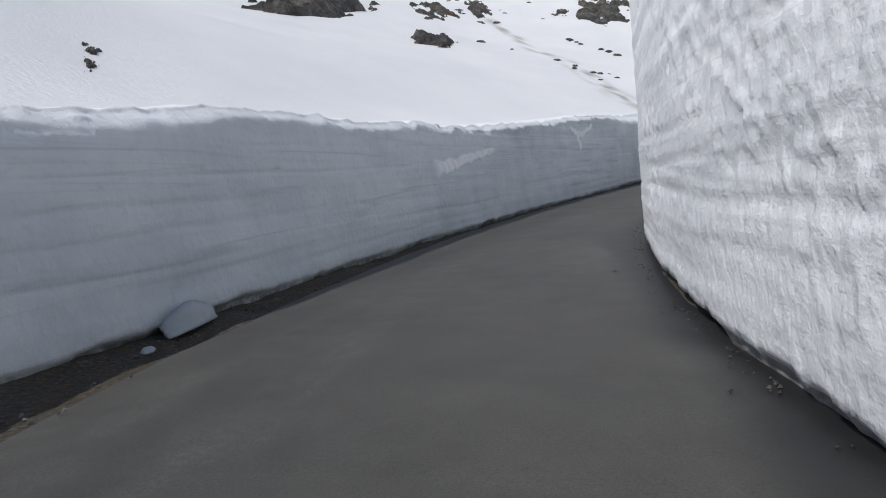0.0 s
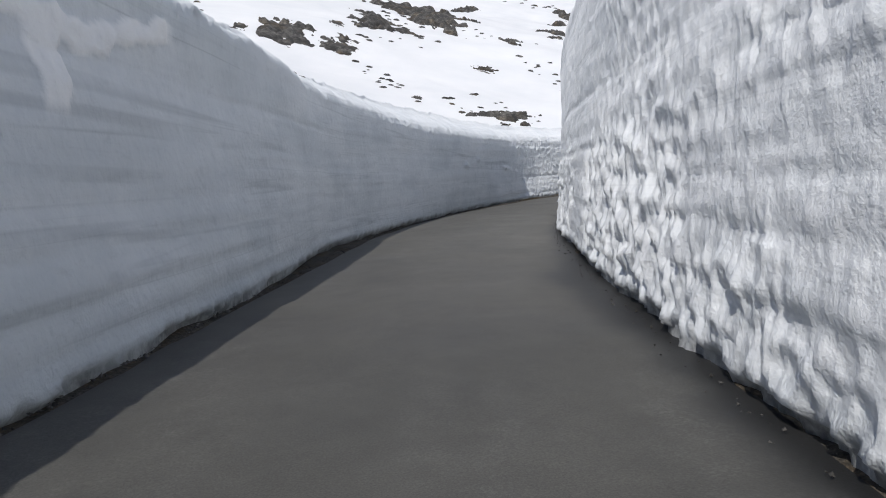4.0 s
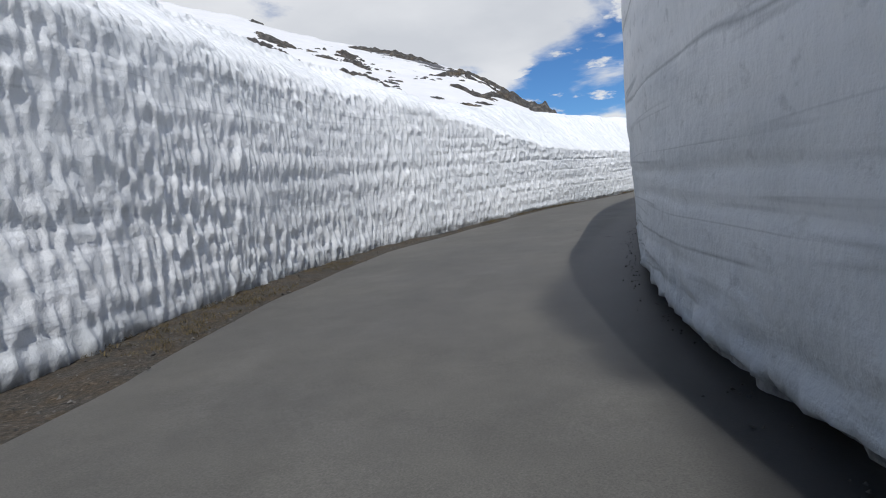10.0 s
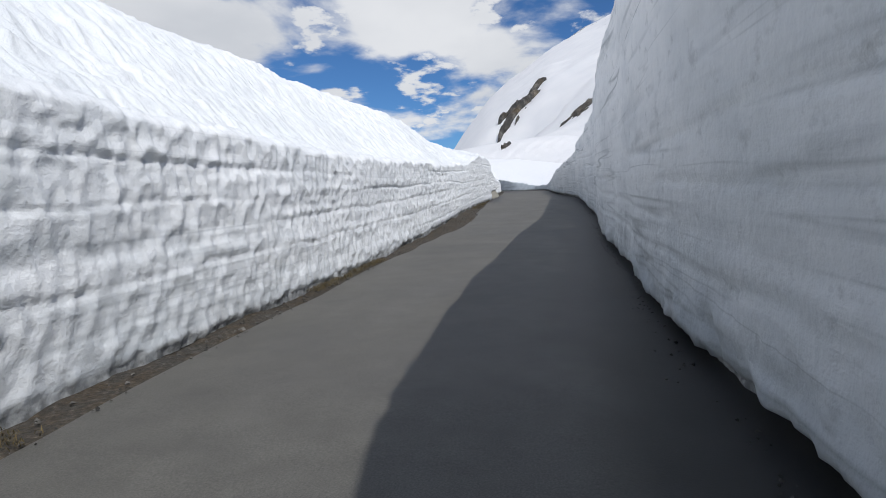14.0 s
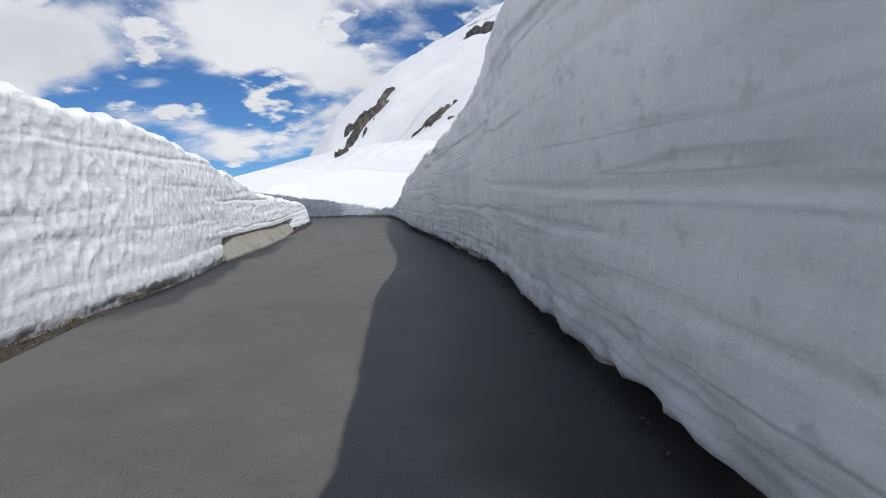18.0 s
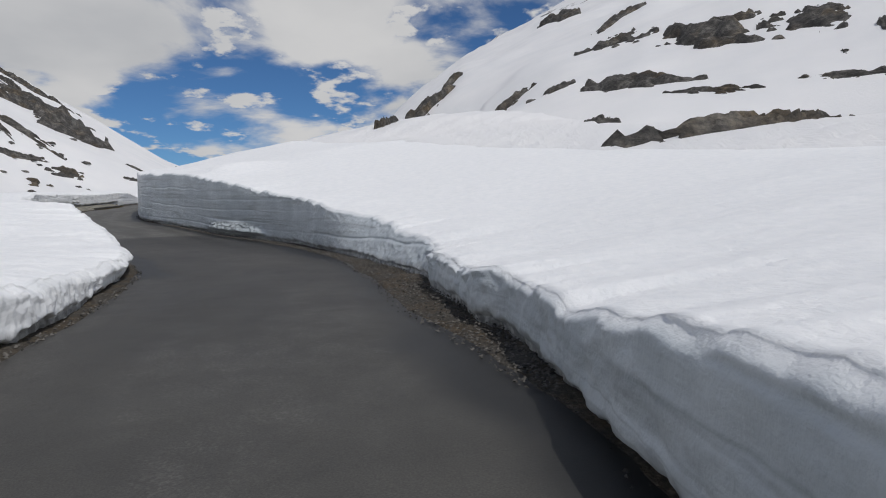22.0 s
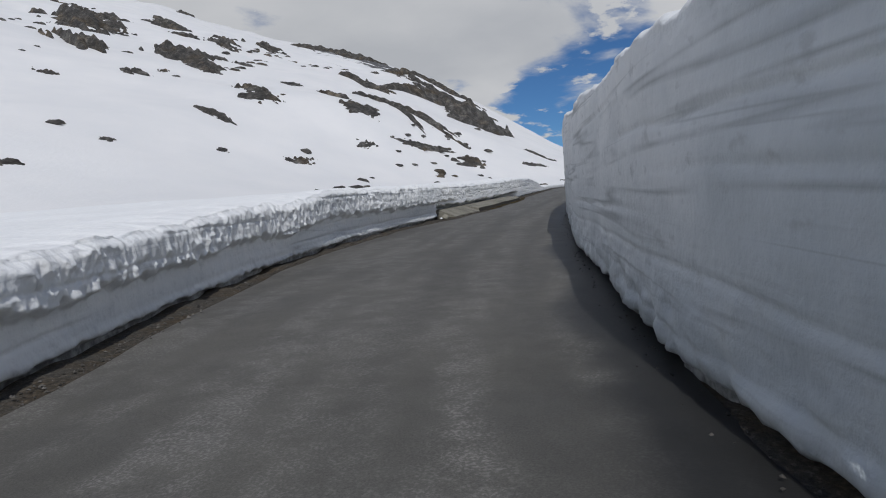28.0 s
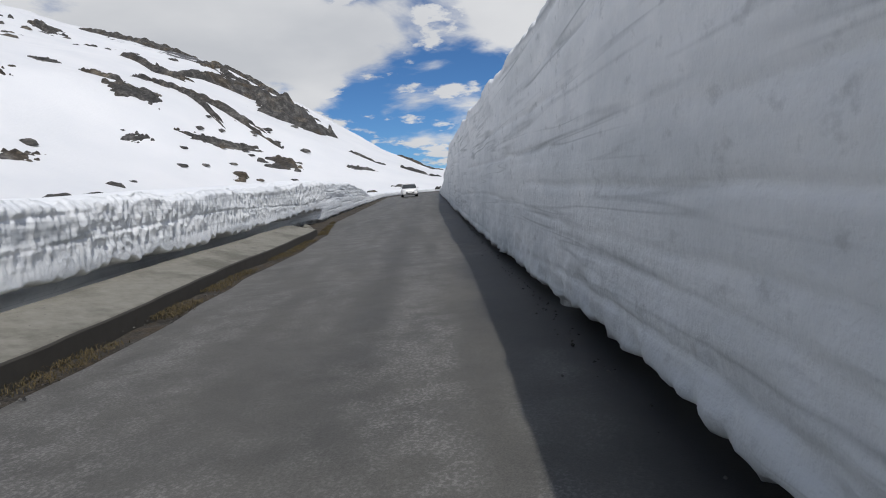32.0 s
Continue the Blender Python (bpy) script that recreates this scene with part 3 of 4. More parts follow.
        wide, tall, deep = 0.092, 0.175, 0.092
    if side > 0:      # the upper part leans back, from ever lower down towards the bend
        low = at(SW, table("30:3.8 44:3.35 56.5:3.25 58:2.9 58.8:2.2 59.3:1.2 59.8:0 300:0"))[:, None]
        leaning = smooth(34, 44, s) * (1 - smooth(60, 66, s))
        lit = np.maximum(lit, 0.9 * smooth(low - 0.25, low + 0.15, h + 0.22 * noise2(s * 1.4, h * 1.6, 68) + 0.12 * noise2(s * 4, h * 4, 69)) * leaning)
        speck = smooth(0.05, 0.4, patch + 0.2) * smooth(49.0, 50.5, s) * (1 - smooth(58, 59, s)) * smooth(0.36, 0.16, np.abs(h - 1.75 + 0.10 * (s - 55)))
        lit = np.maximum(lit, speck)
        deep = deep * (1 + 0.6 * speck) * (1 - (0.22 * smooth(71, 80, s) + 0.30 * smooth(96, 108, s)) * (1 - smooth(138, 146, s)))
    cup = cups(ws / wide, wy / tall, 1)
    cup2 = cups(ws / (wide * 1.9) + 5, wy / (tall * 1.35), 2)
    tiny = cups(ws / (wide * 0.62) + 9, wy / (tall * 0.5), 8)
    if side > 0:      # taller hollows round the bend, rounder ones after it, fine flutes at the far end
        after, far = smooth(71, 80, s), smooth(138, 146, s)
        size = smooth(-0.5, 0.5, noise2(s * 0.22, y * 0.5, 84) + 0.35)
        round_ = cups(ws / 0.165 + 3, wy / 0.21, 85)
        tall_ = cups(ws / 0.128 + 7, wy / 0.27, 86)
        cup = (1 - far) * ((1 - after) * (size * tall_ + (1 - size) * cup) + after * (size * round_ + (1 - size) * tall_)) + far * cup
        tiny = tiny * (1 - 0.5 * after * (1 - far))
    even = smooth(163, 168, s) if side > 0 else 0.0
    if side < 0:
        bigger = smooth(10, 24, s) * (1 - smooth(56, 60, s))
        xs, xy = s + 0.14 * noise2(s * 1.3, y * 1.1, 63) + 0.05 * noise2(s * 4, y * 3, 64), y + 0.16 * noise2(s * 0.9, y * 1.2, 65)
        scallop = cups(xs / 0.21, xy / 0.27, 66)
        cup = cup + (cups(xs / 0.24, xy / 0.13, 88) - cup) * (1 - smooth(9, 18, s))
        shape = (0.75 - 0.45 * bigger) * cup + 0.22 * cup2 + 0.85 * bigger * scallop + 0.16 * tiny
        deep = 0.055 + 0.055 * bigger + 0.03 * smooth(26, 33, s) * (1 - smooth(47, 52, s))
        lit = lit * (1 - 0.75 * smooth(1.35, 2.1, h + 0.35 * noise2(s * 0.5, s * 0, 67) + 0.25 * noise2(s * 1.7, h * 1.5, 87)) * smooth(26, 33, s) * (1 - smooth(44, 48, s)))
        foot_patch = smooth(155.8, 157.0, s) * (1 - smooth(160.0, 161.4, s)) * smooth(0.54, 0.36, h)
        deep = deep + 0.12 * foot_patch + 0.03 * smooth(tp - 0.32, tp - 0.10, h) * smooth(136, 140, s) * (1 - smooth(176, 182, s))
    else:
        shape = (0.85 + 0.1 * even) * cup + (0.32 - 0.24 * even) * cup2 + 0.16 * tiny
    big = noise2(s * 0.25, y * 0.45, 12) * 0.06 + noise2(s * 0.8, y * 0.9, 13) * 0.025
    lean = 0.03 + 0.11 * (1 - smooth(28, 40, s)) - 0.08 * smooth(44, 50, s) * (1 - smooth(57.5, 59.5, s)) if side > 0 else -0.05 * smooth(70, 76, s) * (1 - smooth(128, 136, s)) + 0.07 * smooth(20, 27, s) * (1 - smooth(41, 47, s)) + 0.56 * smooth(144.0, 145.2, s) * (1 - smooth(148.2, 151, s)) + 0.065 * smooth(194, 204, s)
    out = lean * np.minimum(h, 2.6) + big + lit * deep * (0.42 - shape) + (0.026 if side > 0 else 0.026 - 0.014 * smooth(56, 64, s)) * layers
    out += 0.006 * fbm(s * 11, y * 9, 2, 21) * smooth(0.1, 0.5, lit)
    if side > 0:
        out += 0.22 * leaning * np.minimum(np.maximum(h - low, 0), 1.3) * smooth(-0.1, 0.7, h - low) - 0.15 * speck
    else:             # a pitted foot that stands out into the sun, and a crusted rim
        out += (0.035 * fbm(s * 3.2, y * 5, 3, 91) + 0.02 * fbm(s * 6.5, y * 7, 2, 94)) * smooth(0.9, 0.1, h) * smooth(56, 62, s) * (1 - 0.6 * smooth(136, 142, s) * (1 - smooth(166, 172, s)))
        foot = smooth(155.8, 157.0, s + 0.3 * noise2(s * 2, h * 3, 73)) * (1 - smooth(159.8, 161.4, s)) * smooth(0.10, 0.24, h)
        out -= 0.18 * foot * smooth(0.58, 0.20, h + 0.06 * noise2(s * 2.2, h * 2, 74))
    # grooves along the denser layers
    for q, hb in enumerate((0.34, 0.62, 0.95, 1.28, 1.66, 2.1, 2.55, 3.0, 3.5)):
        line = hb + 0.10 * noise2(s * 0.11, s * 0, 130 + q) + 0.025 * noise2(s * 1.1, s * 0, 140 + q)
        out += 0.020 * np.exp(-((h - line) / 0.026) ** 2) * smooth(-0.35, 0.25, noise2(s * 0.17, s * 0 + q, 150 + q))
    # undercut foot with a ragged edge
    gap = (0.07 if side > 0 else 0.09) + 0.025 * noise2(s * 1.1, s * 0, 16) + 0.03 * noise2(s * 7.0, s * 0, 116)
    under = (0.10 - 0.06 * smooth(55, 60, s) * (1 - smooth(118, 122, s)) if side > 0 else 0.10 + 0.09 * smooth(56, 62, s) - 0.13 * smooth(134, 140, s) * (1 - smooth(166, 172, s))) * (1 + 0.6 * noise2(s * 1.3, s * 0, 14))
    out += under * (1 - smooth(gap * 0.5, gap * 1.3, h))
    out += setback                                                                    # worn edge
    if side > 0:      # hollow under the overhanging upper half, a foot left standing below
        rag = 0.05 * noise2(s * 2.3, s * 0, 118) + 0.05 * noise2(s * 7.5, s * 0, 119)
        rag = rag * (0.25 + 0.75 * smooth(165, 168, s))
        hb, hf = 0.50 * tp + rag, 0.13 * tp + 0.5 * rag
        out += 0.17 * smooth(hf - 0.05, hf + 0.05, h) * (1 - smooth(hb - 0.05, hb + 0.06, h)) * smooth(166, 174, s) * (1 - smooth(195, 198, s))
        out += 0.14 * (1 - smooth(hf - 0.05, hf + 0.05, h)) * smooth(166, 174, s) * (1 - smooth(195, 198, s))
        out += 0.09 * (1 - smooth(hb - 0.05, hb + 0.05, h)) * smooth(143, 147, s) * (1 - smooth(155, 157, s))
        out += 0.52 * (1 - smooth(0.40, 0.48, h + 0.2 * rag)) * smooth(120.7, 121.2, s) * (1 - smooth(133.2, 133.9, s))
        ho = (0.42 - 0.10 * smooth(190, 196, s)) * tp + rag
        out += (1 - smooth(ho - 0.05, ho + 0.08, h)) * (0.80 * smooth(193.6, 195.4, s) * (1 - smooth(220, 224, s)) + 0.5 * smooth(156, 157.5, s) * (1 - smooth(163.6, 164.6, s)))
    else:             # a broken-off block stands proud
        out -= 0.20 * (1 - smooth(143.75, 143.95, s)) * smooth(140.6, 141.4, s)
    # broken scars of clean snow on the shaded wall
    scar = np.zeros_like(h)
    if side > 0:
        mid = 1.54 + (s - 14.2) * 0.115
        scar = smooth(0.16, 0.12, np.abs(h - mid) * (0.75 + 0.22 * (s - 14.2)) + 0.05 * noise2(s * 4, h * 5, 51) + 0.03 * noise2(s * 11, h * 12, 56)) * smooth(14.2, 15.0, s) * smooth(19.3, 18.2, s)
        scar = np.maximum(scar, smooth(0.24, 0.19, np.abs(s - 28.2 - 0.1 * (h - 2)) * (3.6 - h) + 0.10 * noise2(s * 5, h * 5, 52)) * smooth(1.9, 2.1, h) * smooth(2.75, 2.6, h))
        scar = np.maximum(scar, smooth(0.15, 0.11, np.abs(h - 2.62 - 0.22 * np.abs(s - 28.5)) + 0.08 * noise2(s * 5, h * 5, 53)) * smooth(1.6, 1.3, np.abs(s - 28.8)))
        out += scar * (0.06 * cup2 + 0.04 * cup - 0.05)
    off = base[:, None] + out
    # the snow behind the edge
    d = (np.r_[np.linspace(0.07, 2.4, 33), 3.2, 4.5, 6.5, 8.5, 10.5, 13] if side > 0 else np.r_[0.10, 0.25, 0.5, 0.8, 1.2, 1.7, 2.4, 3.2, 4.5, 6.5, 8.5, 10.5, 13])[None]
    boff = off[:, -1:] + d
    bz = np.stack([bank(SW, side, dd) for dd in d[0]], 1) + (top - bank(SW, side, 0))[:, None] * np.exp(-d)
    bz = bz + 0.05 * noise2(s * 1.2, d * 1.1, 15) * smooth(0.1, 0.6, d) + 0.04 * smooth(0.05, 0.5, d)
    bz = bz - 1.2 * smooth(10.5, 13, d)
    if side > 0:      # the slope over the upright face is pitted too, more finely
        run_up = tp + d * 1.25
        bs, by = s + 0.06 * noise2(s * 2.6, run_up * 2.0, 3), run_up + 0.08 * noise2(s * 1.3, run_up * 1.6, 34)
        pits = 0.55 * cups(bs / (wide * 1.1), by / (tall * 0.9), 1) + 0.7 * cups(bs / (wide * 2.0) + 5, by / (tall * 1.5), 2)
        depth = smooth(33, 42, s) * (1 - smooth(112, 120, s)) * (1 - 0.7 * smooth(1.6, 2.4, d)) * (1 - smooth(2.4, 3.0, d))
        rows_ = 0.5 + 0.5 * noise2(s * 0.12, run_up * 3.2, 61)
        push = depth * (0.20 - 0.03 * smooth(74, 84, s)) * (0.55 + 0.45 * rows_) * (0.42 - pits)
        boff, bz = boff + 0.6 * push, bz - 0.75 * push + depth * 0.035 * noise2(s * 0.2, run_up * 4.5, 62)
    OFF, Z = np.concatenate([off, boff], 1), np.concatenate([h - 0.04 * (v < 1e-9), bz], 1)
    P = np.concatenate([AXW[:, None, :2] + side * LW[:, None] * OFF[..., None], (AXW[:, 2:3] + Z)[..., None]], -1)
    # dirt near the road, with shade painted in as grey; the fine lines of the layers follow from place along and height
    hh = np.concatenate([h, np.repeat(tp, d.shape[1], 1)], 1)
    face = np.concatenate([np.ones_like(h) * (1 - (0.8 - 0.5 * smooth(56, 60, s) * (side > 0)) * smooth(tp - lip, tp, h)), 0.7 * depth if side > 0 else np.zeros_like(bz)], 1)
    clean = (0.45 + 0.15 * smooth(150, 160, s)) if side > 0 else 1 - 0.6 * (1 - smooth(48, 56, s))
    # left wall greyed up to the bend, painting the shade it lies in
    # right wall: shade painted lower down past the bend, all over at 134-176
    shade_and_dirt = (0.58 - 0.22 * smooth(20, 34, s)) * (1 - smooth(55.5, 60.5, s)) + (0.10 + 0.30 * (hh >= tp)) * smooth(56, 61, s) * (1 - smooth(120, 135, s)) if side > 0 else 0.60 * smooth(52, 58, s) * (1 - smooth(0.3, 3.2, hh)) + 0.92 * smooth(134, 142, s) * (1 - smooth(166, 176, s))
    stain = np.clip(shade_and_dirt * (1 + 0.25 * fbm(s * 0.25, hh * 0.8, 3, 24)) + 0.20 * smooth(0.1, 0.8, fbm(s * 0.5, hh * 1.5, 3, 23)) + 0.30 * (1 - smooth(0.0, 0.6, hh)), 0, 1) * face * np.maximum(clean, 0.7 + 0.3 * (1 - smooth(55, 60, s)) * (side > 0))
    soot = (1 - smooth(0.0, (0.06 if side > 0 else 0.13) + 0.06 * (noise2(s * 2.2, hh * 0, 25) + 1) + 0.04 * noise2(s * 9, hh * 0, 26), hh)) * face
    sc = np.concatenate([scar, np.zeros_like(bz)], 1)
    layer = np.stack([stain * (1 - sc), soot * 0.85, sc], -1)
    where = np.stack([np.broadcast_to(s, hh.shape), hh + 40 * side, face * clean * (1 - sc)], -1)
    if side < 0:
        P, layer, where = P[::-1], layer[::-1], where[::-1]
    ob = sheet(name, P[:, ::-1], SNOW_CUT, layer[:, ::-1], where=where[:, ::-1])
    tagged(ob, label, "snow wall", kind="structure")


build_wall("snow_wall_left", 1, "tall cut snow bank with fluted face and dirt layers")
build_wall("snow_wall_right", -1, "steep ploughed snow wall with grey dirt layers")


# ---- road and verges ----
LEFT_EDGE = table("-30:3.3 0:3.1 6:2.9 10:2.68 20:2.62 34:2.75 40:3.1 55:2.95 59:3.15 63:2.98 66:3.28 71:3.58 74:3.3 77:2.92 80:2.68 83:2.55 92:2.75 100:2.75 106:3.3 114:3.5 121:3.65 130:3.4 138:2.9 148:2.4 156:2.6 165:2.9 172:3.05 180:3.95 188:3.9 "
                  "193:3.2 195:3.22 198.6:2.98 201:2.88 203:2.86 206:2.98 210:2.9 214.8:3.0 222:3.75 300:5.2")
RIGHT_EDGE = table("-30:1.7 50:1.72 58:1.85 66:1.68 77:1.62 83:1.82 90:1.84 95:1.66 105:1.55 113:1.65 116:1.8 121:1.55 126:1.32 131:1.3 136:1.32 139:1.1 142:.7 145:.95 149:1.55 152:1.88 156:1.95 159:1.75 161:1.68 166:1.5 169:1.4 173:1.6 180:1.95 190:1.7 196:1.52 217:1.52 300:2.1")


FULL = S, AX, LEFT
ROAD_S = S[::3]
ROAD_AX, ROAD_LEFT = AX[::3], LEFT[::3]


def build_road():
    S, AX, LEFT = ROAD_S, ROAD_AX, ROAD_LEFT
    le, re = at(S, LEFT_EDGE) + 0.05 * noise2(S * 0.8, S * 0, 41), at(S, RIGHT_EDGE) + 0.05 * noise2(S * 0.8, S * 0, 42)
    u = np.linspace(0, 1, 65)[None]
    off = le[:, None] * (1 - u) - re[:, None] * u
    s = S[:, None]
    z = -0.02 * (2 * u - 1) ** 2 + 0.006 * noise2(s * 0.6, off * 1.2, 43)
    P = np.concatenate([AX[:, None, :2] + LEFT[:, None] * off[..., None], (AX[:, 2:3] + z)[..., None]], -1)
    wl = smooth(0.05, -0.10, off - (le[:, None] - 0.55 - 0.15 * smooth(113, 115, s) * (1 - smooth(123, 126, s)) - 0.30 * noise2(s * 0.35, s * 0, 44) - 0.14 * noise2(s * 1.7, s * 0, 144) - 0.05 * noise2(s * 6, s * 0, 145)))
    wet = smooth(0.35, 0.7, noise2(s * 0.16, s * 0, 45) * 0.5 + 0.5)
    damp = np.clip((1 - wl) * np.maximum(wet, smooth(146, 148, s) * (1 - smooth(157.0, 157.8, s)) + smooth(113, 115, s) * (1 - smooth(124, 126, s))) * smooth(96, 100, s) * (1 - smooth(163, 165, s)), 0, 1)
    # damp right edge, widened past the bend to paint the wall's shade
    dampr_shade = np.clip(smooth(-0.2, 0.25, -off - (re[:, None] - 0.50 - 0.75 * smooth(57, 64, s) * (1 - smooth(132, 140, s)) - 0.25 * smooth(168, 176, s) + 0.28 * noise2(s * 0.5, s * 0, 46) + 0.10 * noise2(s * 2.3, s * 0, 146))) * 0.9, 0, 1)
    track = (np.exp(-((off - 0.62) / 0.26) ** 2) + np.exp(-((off + 0.62) / 0.26) ** 2)) * smooth(145, 158, s)
    worn = np.clip(0.18 * smooth(-0.1, 0.6, fbm(s * 0.3, off * 1.5, 3, 47)) + 0.85 * (1 - 0.8 * track) * smooth(159, 160, s) * smooth(-0.8, 0.6, noise2(s * 0.35, off * 3.5, 48) + 0.5 * noise2(s * 1.6, off * 6, 57)), 0, 1)
    dust = 0.40 + 0.55 * smooth(24, 40, s) + 0.32 * smooth(84, 96, s) - 1.12 * smooth(130, 142, s) + 0.64 * smooth(159.2, 159.7, s + 0.15 * noise2(off * 3, s * 0, 50))
    dust = dust - 0.22 * np.clip(track, 0, 1)
    layer = np.stack([np.clip(damp + dampr_shade, 0, 1), worn, np.broadcast_to(dust, worn.shape)], -1)
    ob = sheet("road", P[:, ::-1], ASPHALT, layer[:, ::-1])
    tagged(ob, "narrow grey asphalt road with damp edges and shade painted along the right", "road", kind="structure")
    S, AX, LEFT = FULL
    s = S[:, None]
    le, re = np.interp(S, ROAD_S, le), np.interp(S, ROAD_S, re)
    for nm, side, edge, base in (("verge_left", 1, le, at(S, LEFT_BASE, LEFT_BASE_2)), ("verge_right", -1, re, at(S, RIGHT_BASE, RIGHT_BASE_2))):
        v = np.linspace(0, 1, 14)[None]
        off = (edge - 0.12)[:, None] + v * np.maximum(base + 0.7 - edge + 0.12, 0.3)[:, None]
        z = -0.035 + 0.04 * fbm(s * 1.6, off * 1.8, 2, 49) * smooth(0, 0.25, v) - 0.02 * (v < 0.05) + 0.03 * v
        P = np.concatenate([AX[:, None, :2] + side * LEFT[:, None] * off[..., None], (AX[:, 2:3] + z)[..., None]], -1)
        ob = sheet(nm, P[:, ::-1] if side < 0 else P, GRAVEL)
        tagged(ob, "strip of dark gravel and flattened dry grass", "verge", kind="structure")


build_road()


# ---- helpers for things ----
def part(name, bm, mat, parent=None, label="", smooth_faces=False):
    """Links a bmesh as one mesh object, under a thing or a part."""
    me = bpy.data.meshes.new(name)
    bm.normal_update()
    bm.to_mesh(me)
    bm.free()
    if smooth_faces:
        me.polygons.foreach_set("use_smooth", np.ones(len(me.polygons), bool))
    me.materials.append(mat)
    ob = new(name, me)
    ob.parent = parent
    return tagged(ob, label)


def thing(name, place, label, category, group="", kind=""):
    ob = new(name)
    ob.location = place
    return tagged(ob, label, category, group, kind)


def loft(bm, rings, closed_ends=True):
    """Skins a row of closed rings of places."""
    made = [[bm.verts.new(p) for p in ring] for ring in rings]
    for a, b in zip(made, made[1:]):
        for i in range(len(a)):
            j = (i + 1) % len(a)
            bm.faces.new((a[i], a[j], b[j], b[i]))
    if closed_ends:
        bm.faces.new(made[0][::-1]); bm.faces.new(made[-1])
    bmesh.ops.recalc_face_normals(bm, faces=bm.faces)


def block(bm, size, at_=(0, 0, 0), bevel=0.0, turn=None):
    m = Matrix.Translation(at_) @ (turn or Matrix()) @ Matrix.Diagonal((*size, 1))
    v = bmesh.ops.create_cube(bm, size=1, matrix=m)["verts"]
    if bevel:
        bmesh.ops.bevel(bm, geom=list({e for q in v for e in q.link_edges}), offset=bevel, segments=2, affect="EDGES")


# ---- concrete barriers on the outer edge ----
KERB = plain("mossy_kerb", (0.055, 0.05, 0.042), 0.95)
TALL = ((0.0, -0.12), (0.0, 0.03), (0.02, 0.05), (0.30, 0.43), (0.33, 0.455), (0.55, 0.465), (0.57, 0.44), (0.58, -0.12))
LOW = ((0.035, -0.12), (0.035, 0.165), (0.06, 0.185), (0.64, 0.31), (0.70, 0.335), (0.95, 0.34), (0.97, 0.31), (0.98, -0.12))
SLAB = ((0.0, -0.12), (0.0, 0.03), (0.03, 0.05), (0.64, 0.30), (0.70, 0.325), (0.95, 0.33), (0.97, 0.30), (0.98, -0.12))


def barrier(s0, s1, offs, prof, label, mat, kerb_from=None):
    """A cast parapet of segments; offs: table of its foot's distance from the road line; prof: its section,
    a flat slab short of kerb_from."""
    base = spot(np.array([s0]), np.array([offs[0, 1]]))[0]
    ob = thing("concrete_barrier", base, label, "barrier", "concrete barriers along the road")
    n = max(1, round((s1 - s0) / 3.9))
    cuts = np.linspace(s0, s1, n + 1) if kerb_from is None else np.concatenate([[s0], np.linspace(kerb_from, s1, n)])
    rng = np.random.RandomState(int(s0))
    for a, b in zip(cuts, cuts[1:]):
        bm, rings, front = bmesh.new(), [], []
        sag = rng.uniform(-0.003, 0.003)
        section = SLAB if kerb_from is not None and a < kerb_from else prof
        for s in np.linspace(a + 0.004, b - 0.004, 20):
            o = np.interp(s, offs[:, 0], offs[:, 1])
            chip = 0.012 * max(0.0, float(noise2(np.array(s * 5.0), np.array(0.0), 62)) - 0.35)
            wob = 0.008 * noise2(np.array(s * 2.0), np.array(0.0), 61)
            rings.append([tuple(spot(np.array([s]), np.array([o + du + chip * (k in (2, 4))]), dz + (sag + wob) * (dz > 0.1) - chip * (k in (3, 4)))[0] - base) for k, (du, dz) in enumerate(section)])
            front.append([tuple(spot(np.array([s]), np.array([o + du]), dz + wob)[0] - base) for du, dz in ((0.0, -0.12), (0.0, 0.165), (0.012, 0.18), (0.031, 0.18), (0.031, -0.12))])
        loft(bm, rings)
        seg = part("segment", bm, mat, ob)
        if kerb_from is not None and a >= kerb_from:
            bm = bmesh.new(); loft(bm, front)
            part("kerb", bm, KERB, seg, "dark mossy kerb face")
    for s in (s1 + 0.16,) if s0 < 130 or kerb_from else (s0 - 0.16, s1 + 0.16):          # chipped end blocks
        bm = bmesh.new()
        o = np.interp(s, offs[:, 0], offs[:, 1])
        rings = [[tuple(spot(np.array([s + ds]), np.array([o + 0.06 + du]), dz * f)[0] - base) for du, dz in ((0, -0.1), (0.02, 0.12), (0.2, 0.30), (0.34, 0.34), (0.46, -0.1))]
                 for ds, f in ((-0.14, 0.8), (0.14, 1.0))]
        loft(bm, rings)
        part("end_block", bm, mat, ob, "rough weathered concrete end block")
    return ob


barrier(120.8, 133.2, table("120:3.62 124:3.45 129:3.4 134:3.55"), TALL, "tan concrete barrier half buried in overhanging snow", CONCRETE)
barrier(156.4, 164.2, table("150:2.62 156:2.76 160:2.76 162:2.74 165:2.95"), TALL, "dark streaked concrete barrier under an overhanging snow edge", DARK_CONCRETE)
THIRD = table("193:3.5 195:3.52 198.6:3.3 201:3.2 203:3.2 206:3.3 210:3.22 214.8:3.3 222:3.9")
barrier(194.15, 214.8, THIRD, LOW, "low concrete barrier with a dark kerb and sloping face", DULL_CONCRETE, 198.6)


